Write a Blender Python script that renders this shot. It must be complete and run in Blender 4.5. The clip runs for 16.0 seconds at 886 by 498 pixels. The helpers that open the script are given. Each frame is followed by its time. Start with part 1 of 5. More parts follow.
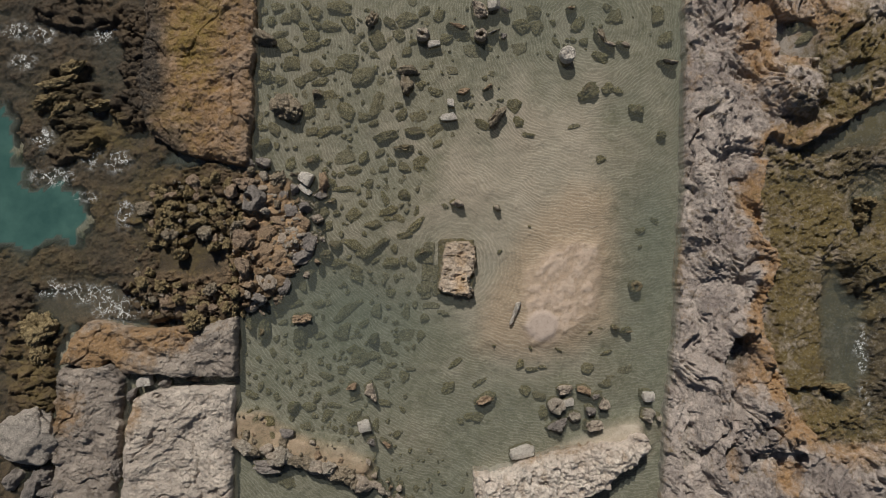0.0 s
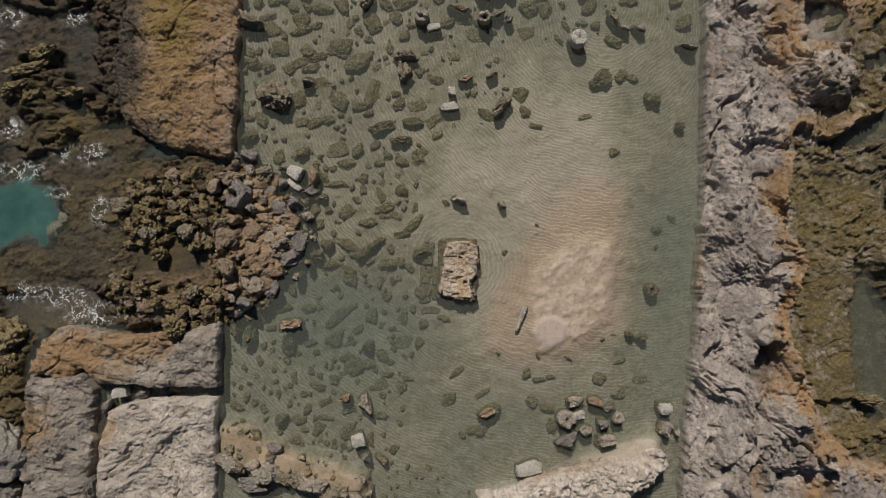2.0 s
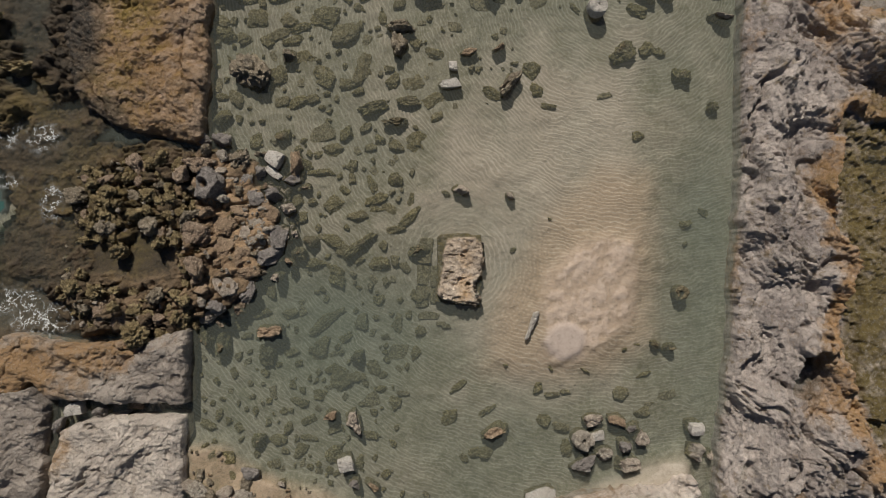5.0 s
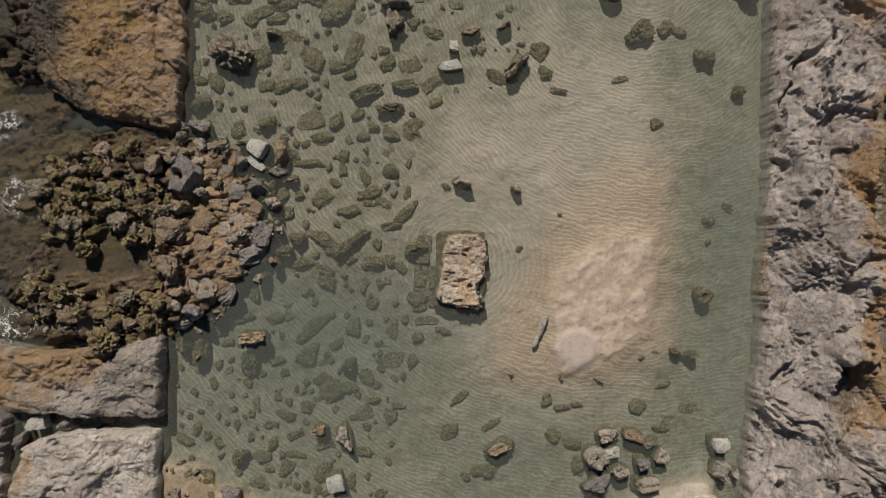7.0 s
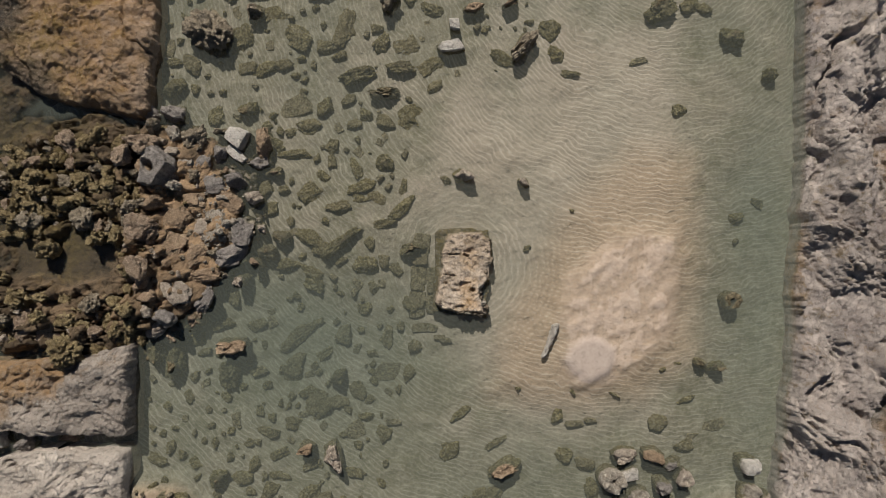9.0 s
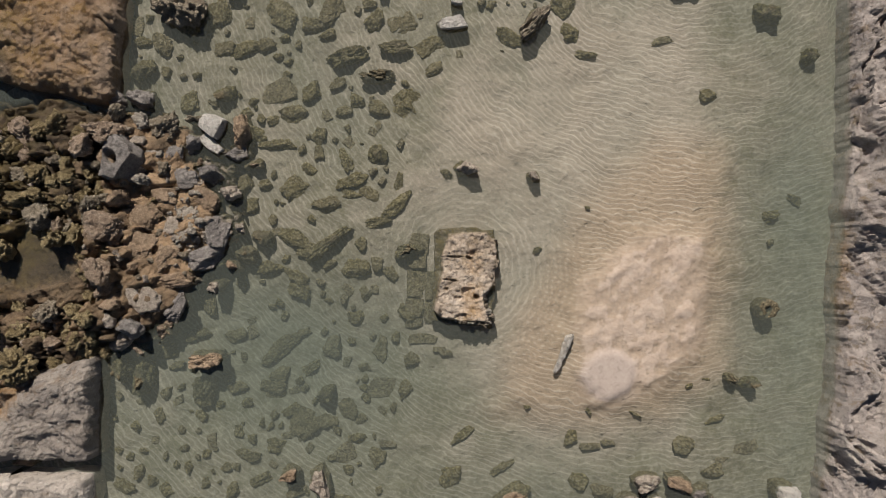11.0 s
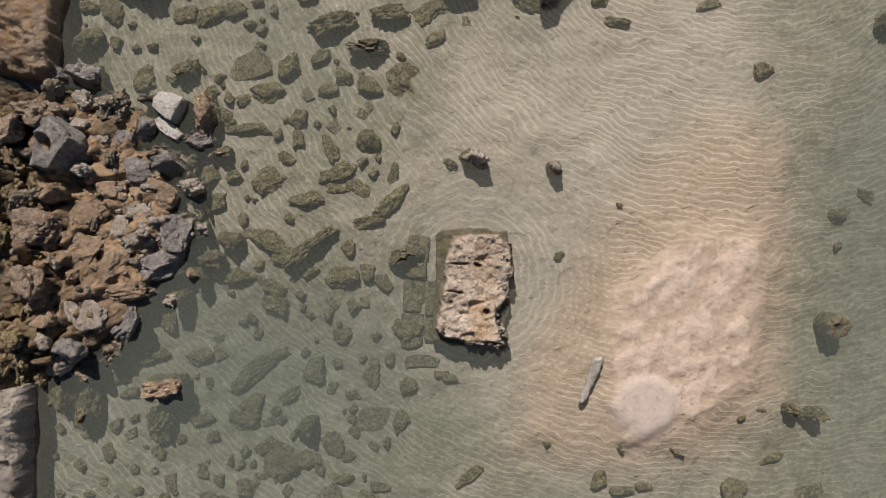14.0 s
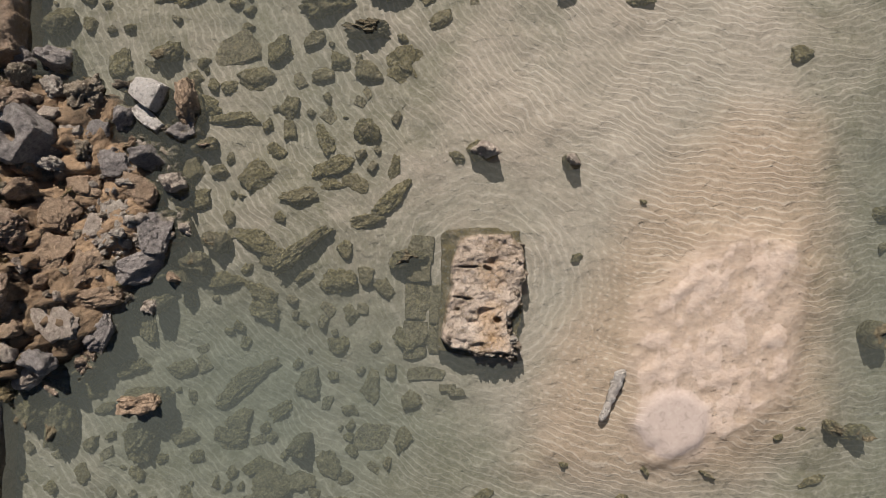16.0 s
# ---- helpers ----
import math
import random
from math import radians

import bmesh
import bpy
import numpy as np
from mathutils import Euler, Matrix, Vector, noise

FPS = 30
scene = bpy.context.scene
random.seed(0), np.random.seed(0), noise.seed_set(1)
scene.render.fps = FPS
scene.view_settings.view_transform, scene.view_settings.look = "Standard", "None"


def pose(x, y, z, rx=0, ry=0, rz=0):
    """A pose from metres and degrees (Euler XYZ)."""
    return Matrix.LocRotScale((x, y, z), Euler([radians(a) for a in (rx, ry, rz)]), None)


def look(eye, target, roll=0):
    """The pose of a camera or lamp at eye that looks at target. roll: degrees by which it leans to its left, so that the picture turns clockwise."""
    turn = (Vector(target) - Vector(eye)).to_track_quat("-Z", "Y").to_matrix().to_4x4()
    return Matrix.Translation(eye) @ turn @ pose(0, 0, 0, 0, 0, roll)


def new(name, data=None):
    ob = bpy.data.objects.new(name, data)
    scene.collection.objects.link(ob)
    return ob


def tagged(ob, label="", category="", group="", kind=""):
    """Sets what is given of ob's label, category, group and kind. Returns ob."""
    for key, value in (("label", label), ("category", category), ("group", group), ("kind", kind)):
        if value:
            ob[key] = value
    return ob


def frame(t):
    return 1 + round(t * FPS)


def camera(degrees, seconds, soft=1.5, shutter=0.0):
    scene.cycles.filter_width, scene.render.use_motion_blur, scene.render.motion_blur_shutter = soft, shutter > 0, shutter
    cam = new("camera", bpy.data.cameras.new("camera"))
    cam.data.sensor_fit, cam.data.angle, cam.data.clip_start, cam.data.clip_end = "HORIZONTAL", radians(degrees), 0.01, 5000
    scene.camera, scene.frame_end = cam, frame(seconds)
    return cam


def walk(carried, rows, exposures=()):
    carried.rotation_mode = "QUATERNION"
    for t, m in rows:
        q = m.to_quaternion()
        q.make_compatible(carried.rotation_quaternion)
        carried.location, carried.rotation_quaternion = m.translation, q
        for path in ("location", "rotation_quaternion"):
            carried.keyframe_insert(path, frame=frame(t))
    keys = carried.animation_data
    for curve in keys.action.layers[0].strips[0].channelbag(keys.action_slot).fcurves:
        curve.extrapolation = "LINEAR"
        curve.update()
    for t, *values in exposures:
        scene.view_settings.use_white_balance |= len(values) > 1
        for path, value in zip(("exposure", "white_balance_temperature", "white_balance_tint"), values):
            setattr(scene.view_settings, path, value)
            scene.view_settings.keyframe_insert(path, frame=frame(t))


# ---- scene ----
cam = camera(72, 16.0, soft=0.7)
PATH = [
    (0, -0.225, 0.068, 25.525, -0.111, -0.316, -0.947),
    (1, -0.219, 0.076, 24.591, -0.098, -0.291, -0.921),
    (2, -0.209, 0.058, 23.611, -0.086, -0.263, -0.897),
    (3, -0.194, 0.025, 22.627, -0.074, -0.233, -0.873),
    (4, -0.176, -0.016, 21.656, -0.063, -0.2, -0.851),
    (5, -0.155, -0.056, 20.707, -0.052, -0.164, -0.831),
    (6, -0.133, -0.09, 19.775, -0.043, -0.126, -0.811),
    (7, -0.11, -0.115, 18.853, -0.033, -0.085, -0.793),
    (8, -0.089, -0.127, 17.935, -0.025, -0.041, -0.777),
    (9, -0.07, -0.125, 17.015, -0.017, 0.005, -0.761),
    (10, -0.056, -0.11, 16.093, -0.009, 0.054, -0.748),
    (11, -0.047, -0.084, 15.175, -0.002, 0.105, -0.735),
    (12, -0.047, -0.049, 14.276, 0.004, 0.16, -0.724),
    (12.5, -0.051, -0.031, 13.841, 0.007, 0.188, -0.719),
    (13, -0.058, -0.012, 13.42, 0.009, 0.217, -0.714),
    (13.5, -0.068, 0.006, 13.017, 0.012, 0.246, -0.71),
    (14, -0.082, 0.023, 12.638, 0.014, 0.276, -0.706),
    (14.5, -0.099, 0.037, 12.287, 0.016, 0.307, -0.702),
    (15, -0.12, 0.047, 11.97, 0.019, 0.338, -0.699),
    (15.5, -0.146, 0.052, 11.693, 0.02, 0.37, -0.695),
    (16, -0.177, 0.051, 11.463, 0.022, 0.403, -0.693),
]
walk(cam, [(t, pose(*p)) for t, *p in PATH], [
    (0.0, -0.29, 6450, 9), (4.0, -0.22, 6450, 9), (8.0, -0.06, 6450, 9), (11.0, 0.13, 6400, 11), (13.5, 0.27, 6350, 13), (16.0, 0.35, 6350, 14)])

# ---- world and sun ----
SUN_TO = Vector((-0.16, 0.80, 0.86)).normalized()
world = bpy.data.worlds.new("sky")
scene.world = world
world.use_nodes = True
wn = world.node_tree.nodes
sky = wn.new("ShaderNodeTexSky")
sky.sky_type, sky.sun_disc = "NISHITA", False
sky.sun_elevation = math.asin(SUN_TO.z)
sky.sun_rotation = math.atan2(SUN_TO.x, SUN_TO.y)
wn["Background"].inputs["Strength"].default_value = 0.034
world.node_tree.links.new(sky.outputs[0], wn["Background"].inputs["Color"])
sun_data = bpy.data.lights.new("sun", "SUN")
sun_data.energy, sun_data.angle, sun_data.color = 4.55, radians(0.6), (1.0, 0.93, 0.83)
sun = new("sun", sun_data)
sun.matrix_world = look((0, 0, 60), Vector((0, 0, 60)) - SUN_TO)

# ---- noise on arrays ----
rng = np.random.default_rng(7)


def hashed(ix, iy, seed):
    h = (ix.astype(np.int64) * 374761393 + iy.astype(np.int64) * 668265263 + seed * 974634777) & 0xFFFFFFFF
    h = ((h ^ (h >> 13)) * 1274126177) & 0xFFFFFFFF
    return ((h ^ (h >> 16)) & 0xFFFFFF) / 0xFFFFFF


def vnoise(x, y, seed=0):
    ix, iy = np.floor(x), np.floor(y)
    u, v = x - ix, y - iy
    u, v = u * u * u * (u * (6 * u - 15) + 10), v * v * v * (v * (6 * v - 15) + 10)
    a, b = hashed(ix, iy, seed), hashed(ix + 1, iy, seed)
    c, d = hashed(ix, iy + 1, seed), hashed(ix + 1, iy + 1, seed)
    return (a * (1 - u) + b * u) * (1 - v) + (c * (1 - u) + d * u) * v


def fbm(x, y, octaves=5, seed=0, gain=0.5):
    """Layered noise, about -1 to 1."""
    total, amp, norm = 0 * x, 1.0, 0.0
    for o in range(octaves):
        total = total + amp * (2 * vnoise(x * 0.8 + y * 0.6, y * 0.8 - x * 0.6, seed + o) - 1)
        norm, amp = norm + amp, amp * gain
        x, y = x * 2.03 + 5.1, y * 2.03 - 3.7
    return 1.6 * total / norm


def crag(x, y, seed, octaves=5):
    """Sharp-crested relief, 0 to 1, with hollows between the crests."""
    total, amp, norm = 0 * x, 1.0, 0.0
    for o in range(octaves):
        total = total + amp * (1 - np.abs(2 * vnoise(x + 0.3 * o, y * 0.96 - 0.28 * x, seed + o) - 1)) ** 1.5
        norm, amp, x, y = norm + amp, amp * 0.55, x * 2.1 + 3.3, y * 2.1 - 1.9
    return total / norm


def cells(x, y, seed=0):
    """Nearest-cell distance, the gap to the second nearest, and the cell's own random number."""
    ix, iy = np.floor(x), np.floor(y)
    f1, f2, who = np.full(x.shape, 9.0), np.full(x.shape, 9.0), np.zeros(x.shape)
    for i in (-1, 0, 1):
        for j in (-1, 0, 1):
            cx, cy = ix + i, iy + j
            d = np.hypot(cx + hashed(cx, cy, seed) - x, cy + hashed(cx, cy, seed + 1) - y)
            near = d < f1
            f2 = np.where(near, f1, np.minimum(f2, d))
            who = np.where(near, hashed(cx, cy, seed + 2), who)
            f1 = np.minimum(f1, d)
    return f1, f2 - f1, who


def terrace(h, levels, sharp=0.86):
    """Even treads with short steep risers."""
    k = h * levels
    return (np.floor(k) + step(sharp, 1.0, k - np.floor(k))) / levels


def step(a, b, x):
    u = np.clip((x - a) / (b - a), 0, 1)
    return u * u * (3 - 2 * u)


def inside(x, y, outline):
    """Signed distance to an outline, positive within it."""
    best, within = np.full(x.shape, 1e9), np.zeros(x.shape, bool)
    for (ax, ay), (bx, by) in zip(outline, outline[1:] + outline[:1]):
        ex, ey = bx - ax, by - ay
        k = np.clip(((x - ax) * ex + (y - ay) * ey) / (ex * ex + ey * ey), 0, 1)
        best = np.minimum(best, np.hypot(x - ax - k * ex, y - ay - k * ey))
        crosses = (ay > y) != (by > y)
        within ^= crosses & (x < ax + (y - ay) / (ey if ey else 1e-9) * ex)
    return np.where(within, best, -best)


def blob(x, y, cx, cy, rx, ry, turn=0.0):
    """1 in the middle of an ellipse, 0 on its edge and below 0 outside."""
    c, s = math.cos(radians(turn)), math.sin(radians(turn))
    u, v = (x - cx) * c + (y - cy) * s, (y - cy) * c - (x - cx) * s
    return 1 - np.hypot(u / rx, v / ry)


# ---- materials ----
class Nodes:
    """Short hand for building a material's nodes."""

    def __init__(self, name):
        self.mat = bpy.data.materials.new(name)
        self.mat.use_nodes = True
        self.tree = self.mat.node_tree
        self.bsdf = self.tree.nodes["Principled BSDF"]
        self.out = self.tree.nodes["Material Output"]

    def add(self, kind, **values):
        node = self.tree.nodes.new("ShaderNode" + kind)
        for key, value in values.items():
            node.inputs[key.replace("_", " ")].default_value = value
        return node

    def link(self, a, b):
        self.tree.links.new(a, b)

    def noise(self, vec, scale, detail=6.0, rough=0.6, warp=0.0):
        n = self.add("TexNoise", Scale=scale, Detail=detail, Roughness=rough, Distortion=warp)
        self.link(vec, n.inputs["Vector"])
        return n.outputs["Fac"]

    def ramp(self, fac, low, high, a=0.0, b=1.0):
        n = self.add("MapRange")
        n.inputs["From Min"].default_value, n.inputs["From Max"].default_value = low, high
        n.inputs["To Min"].default_value, n.inputs["To Max"].default_value = a, b
        self.link(fac, n.inputs["Value"])
        return n.outputs["Result"]

    def math(self, op, a, b):
        n = self.tree.nodes.new("ShaderNodeMath")
        n.operation = op
        for socket, value in zip(n.inputs, (a, b)):
            if isinstance(value, (int, float)):
                socket.default_value = value
            else:
                self.link(value, socket)
        return n.outputs[0]

    def mix(self, fac, a, b, blend="MIX"):
        n = self.tree.nodes.new("ShaderNodeMix")
        n.data_type, n.blend_type = "RGBA", blend
        for socket, value in zip((n.inputs[0], n.inputs[6], n.inputs[7]), (fac, a, b)):
            if isinstance(value, tuple):
                socket.default_value = (*value, 1)
            elif isinstance(value, (int, float)):
                socket.default_value = value
            else:
                self.link(value, socket)
        return n.outputs[2]

    def attr(self, name):
        n = self.tree.nodes.new("ShaderNodeAttribute")
        n.attribute_name = name
        return n.outputs["Fac"]

    def bump(self, height, strength, distance, before=None):
        n = self.add("Bump", Strength=strength, Distance=distance)
        self.link(height, n.inputs["Height"])
        if before is not None:
            self.link(before, n.inputs["Normal"])
        return n.outputs["Normal"]

    def done(self, colour, rough, normal):
        self.link(colour, self.bsdf.inputs["Base Color"])
        if isinstance(rough, (int, float)):
            self.bsdf.inputs["Roughness"].default_value = rough
        else:
            self.link(rough, self.bsdf.inputs["Roughness"])
        self.link(normal, self.bsdf.inputs["Normal"])
        return self.mat


def bedrock(name, grey, pale, orange=(0.45, 0.295, 0.155), olive=(0.215, 0.162, 0.056), wet=(0.055, 0.045, 0.034)):
    """Weathered shore limestone: grey crust, orange lichen, olive weed and dark wet rock where the zones say so."""
    m = Nodes(name)
    pos = m.tree.nodes.new("ShaderNodeNewGeometry").outputs["Position"]
    broad, mid, fine = m.noise(pos, 0.55, 5, 0.6, 0.4), m.noise(pos, 3.2, 7, 0.65), m.noise(pos, 17, 6, 0.7)
    colour = m.mix(m.ramp(broad, 0.35, 0.68), grey, pale)
    colour = m.mix(m.math("MULTIPLY", m.ramp(mid, 0.45, 0.75), 0.5), colour, tuple(0.45 * c for c in grey))
    colour = m.mix(m.ramp(m.math("ADD", m.attr("orange"), m.ramp(mid, 0.25, 0.75, -0.5, 0.5)), 0.15, 1.05), colour, orange)
    colour = m.mix(m.ramp(m.math("ADD", m.attr("olive"), m.ramp(mid, 0.25, 0.75, -0.5, 0.5)), 0.15, 0.95), colour, olive)
    colour = m.mix(m.ramp(m.math("ADD", m.attr("wet"), m.ramp(mid, 0.2, 0.8, -0.3, 0.3)), 0.2, 0.8), colour, wet)
    colour = m.mix(m.ramp(fine, 0.25, 0.8), colour, m.mix(0.5, colour, (1.0, 0.95, 0.88)), "MULTIPLY")
    colour = m.mix(m.ramp(fine, 0.55, 0.80, 0.0, 0.42), colour, tuple(min(0.85, 1.5 * c) for c in pale))
    pits = m.add("TexVoronoi", Scale=9.0)
    m.link(pos, pits.inputs["Vector"])
    # Shade of the pits painted in: colour darkens where this bump is low.
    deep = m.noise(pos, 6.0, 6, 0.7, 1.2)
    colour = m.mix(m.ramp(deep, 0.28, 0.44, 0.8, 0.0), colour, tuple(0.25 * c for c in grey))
    colour = m.mix(m.ramp(m.noise(pos, 11, 5, 0.7, 0.5), 0.56, 0.74, 0.0, 0.40), colour, tuple(min(0.8, 1.6 * c) for c in pale))
    normal = m.bump(m.noise(pos, 2.8, 8, 0.74, 0.4), 0.7, 0.14)
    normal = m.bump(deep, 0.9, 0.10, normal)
    normal = m.bump(pits.outputs["Distance"], 0.6, 0.06, normal)
    normal = m.bump(m.noise(pos, 10, 7, 0.75, 0.3), 0.9, 0.09, normal)
    normal = m.bump(m.noise(pos, 28, 6, 0.75), 0.8, 0.035, normal)
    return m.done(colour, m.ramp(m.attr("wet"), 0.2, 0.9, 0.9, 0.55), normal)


def boulder(name, base, light, crust=0.3, weed_line=-0.02, weed=(0.225, 0.18, 0.078)):
    """A loose stone: its own colour above the water line, slimy weed with painted caustics below it."""
    m = Nodes(name)
    geo = m.tree.nodes.new("ShaderNodeNewGeometry")
    info = m.tree.nodes.new("ShaderNodeObjectInfo")
    pos = geo.outputs["Position"]
    mid, fine = m.noise(pos, 4.5, 6, 0.65, 0.3), m.noise(pos, 24, 6, 0.72)
    colour = m.mix(m.ramp(mid, 0.32, 0.7), base, light)
    colour = m.mix(m.ramp(info.outputs["Random"], 0, 1, 0.0, 0.35), colour, tuple(0.62 * c for c in base))
    colour = m.mix(m.ramp(fine, 0.35, 0.75, crust, 0.0), colour, tuple(0.30 * c for c in base))
    patch = m.noise(pos, 12, 6, 0.78, 0.4)
    colour = m.mix(m.ramp(patch, 0.36, 0.48, 0.6, 0.0), colour, tuple(0.35 * c for c in base))
    colour = m.mix(m.ramp(patch, 0.52, 0.66, 0.0, 0.5), colour, tuple(min(0.88, 1.3 * c) for c in light))
    split = m.tree.nodes.new("ShaderNodeSeparateXYZ")
    m.link(pos, split.inputs[0])
    edge = m.math("ADD", split.outputs["Z"], m.ramp(mid, 0.2, 0.8, -0.10, 0.10))
    slime = m.mix(m.ramp(mid, 0.3, 0.72), weed, tuple(1.75 * c for c in weed))
    slime = m.mix(m.ramp(fine, 0.38, 0.60, 0.8, 0.0), slime, (0.05, 0.043, 0.016))
    # Pale flecks: weed speckle and dappled light, both in the colour.
    slime = m.mix(m.ramp(m.noise(pos, 15, 4, 0.7), 0.50, 0.62, 0.0, 0.8), slime, (0.52, 0.45, 0.24))
    slime = m.mix(m.ramp(info.outputs["Random"], 0, 1, 0.0, 0.6), slime, (0.29, 0.245, 0.15))
    # Water-rippled light on drowned stones, painted as bright and dark patches of weed.
    caustic_dapple = m.noise(pos, 8.0, 2, 0.5, 1.6)
    slime = m.mix(m.ramp(caustic_dapple, 0.53, 0.66, 0.0, 0.5), slime, (0.50, 0.45, 0.32))
    slime = m.mix(m.ramp(caustic_dapple, 0.32, 0.48, 0.7, 0.0), slime, (0.075, 0.066, 0.026))
    colour = m.mix(m.ramp(edge, weed_line - 0.03, weed_line + 0.06, 1.0, 0.0), colour, slime)
    normal = m.bump(m.noise(pos, 6, 7, 0.75, 0.4), 1.0, 0.20)
    normal = m.bump(m.noise(pos, 16, 6, 0.75), 1.0, 0.10, normal)
    normal = m.bump(m.noise(pos, 38, 5, 0.7), 0.8, 0.024, normal)
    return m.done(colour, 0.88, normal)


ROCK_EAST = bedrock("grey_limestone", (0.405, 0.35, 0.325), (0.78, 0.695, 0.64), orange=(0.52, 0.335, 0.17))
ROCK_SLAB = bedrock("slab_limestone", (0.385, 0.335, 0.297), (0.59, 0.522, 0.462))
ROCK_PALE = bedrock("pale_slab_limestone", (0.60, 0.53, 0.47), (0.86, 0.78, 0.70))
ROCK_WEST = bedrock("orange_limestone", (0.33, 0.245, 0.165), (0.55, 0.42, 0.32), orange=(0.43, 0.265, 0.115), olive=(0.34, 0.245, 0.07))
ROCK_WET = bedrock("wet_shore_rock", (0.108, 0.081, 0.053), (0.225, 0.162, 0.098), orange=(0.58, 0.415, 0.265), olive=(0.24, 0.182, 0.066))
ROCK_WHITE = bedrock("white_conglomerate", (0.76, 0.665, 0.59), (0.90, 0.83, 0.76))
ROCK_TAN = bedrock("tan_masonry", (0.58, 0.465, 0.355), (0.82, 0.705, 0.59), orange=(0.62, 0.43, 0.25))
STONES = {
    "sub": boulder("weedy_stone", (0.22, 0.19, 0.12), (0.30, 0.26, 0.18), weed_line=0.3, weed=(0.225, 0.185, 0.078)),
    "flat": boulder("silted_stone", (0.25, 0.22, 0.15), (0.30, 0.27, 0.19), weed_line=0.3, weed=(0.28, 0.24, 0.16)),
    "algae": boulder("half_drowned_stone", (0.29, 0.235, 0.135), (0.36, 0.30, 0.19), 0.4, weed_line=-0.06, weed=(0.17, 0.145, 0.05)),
    "white": boulder("white_limestone", (0.74, 0.67, 0.59), (0.90, 0.84, 0.76), 0.06),
    "pink": boulder("pinkish_limestone", (0.54, 0.435, 0.34), (0.78, 0.66, 0.55)),
    "brown": boulder("brown_stone", (0.43, 0.295, 0.185), (0.64, 0.475, 0.33)),
    "grey": boulder("dark_grey_stone", (0.33, 0.29, 0.265), (0.52, 0.465, 0.42)),
    "crust": boulder("crusted_stone", (0.40, 0.32, 0.22), (0.62, 0.53, 0.41), 0.5),
    "rim": boulder("tan_rim_stone", (0.40, 0.31, 0.22), (0.60, 0.50, 0.39), 0.6, weed_line=-0.05),
    "log": boulder("bleached_wood", (0.70, 0.62, 0.53), (0.86, 0.79, 0.70), 0.15, weed_line=-1.0),
    "heap": boulder("red_brown_stone", (0.45, 0.315, 0.215), (0.70, 0.545, 0.41), 0.5),
    "weedy": boulder("brown_weedy_stone", (0.37, 0.27, 0.125), (0.66, 0.53, 0.30), 0.6, weed_line=0.0, weed=(0.20, 0.155, 0.065)),
    "boulder": boulder("weathered_grey_boulder", (0.47, 0.415, 0.365), (0.68, 0.61, 0.54), 0.3),
    "course": boulder("sunken_masonry", (0.27, 0.23, 0.15), (0.36, 0.31, 0.21), 0.5, weed_line=-0.12, weed=(0.26, 0.22, 0.14)),
    "crustwhite": boulder("pale_crusted_stone", (0.58, 0.49, 0.39), (0.78, 0.69, 0.59), 0.45),
}


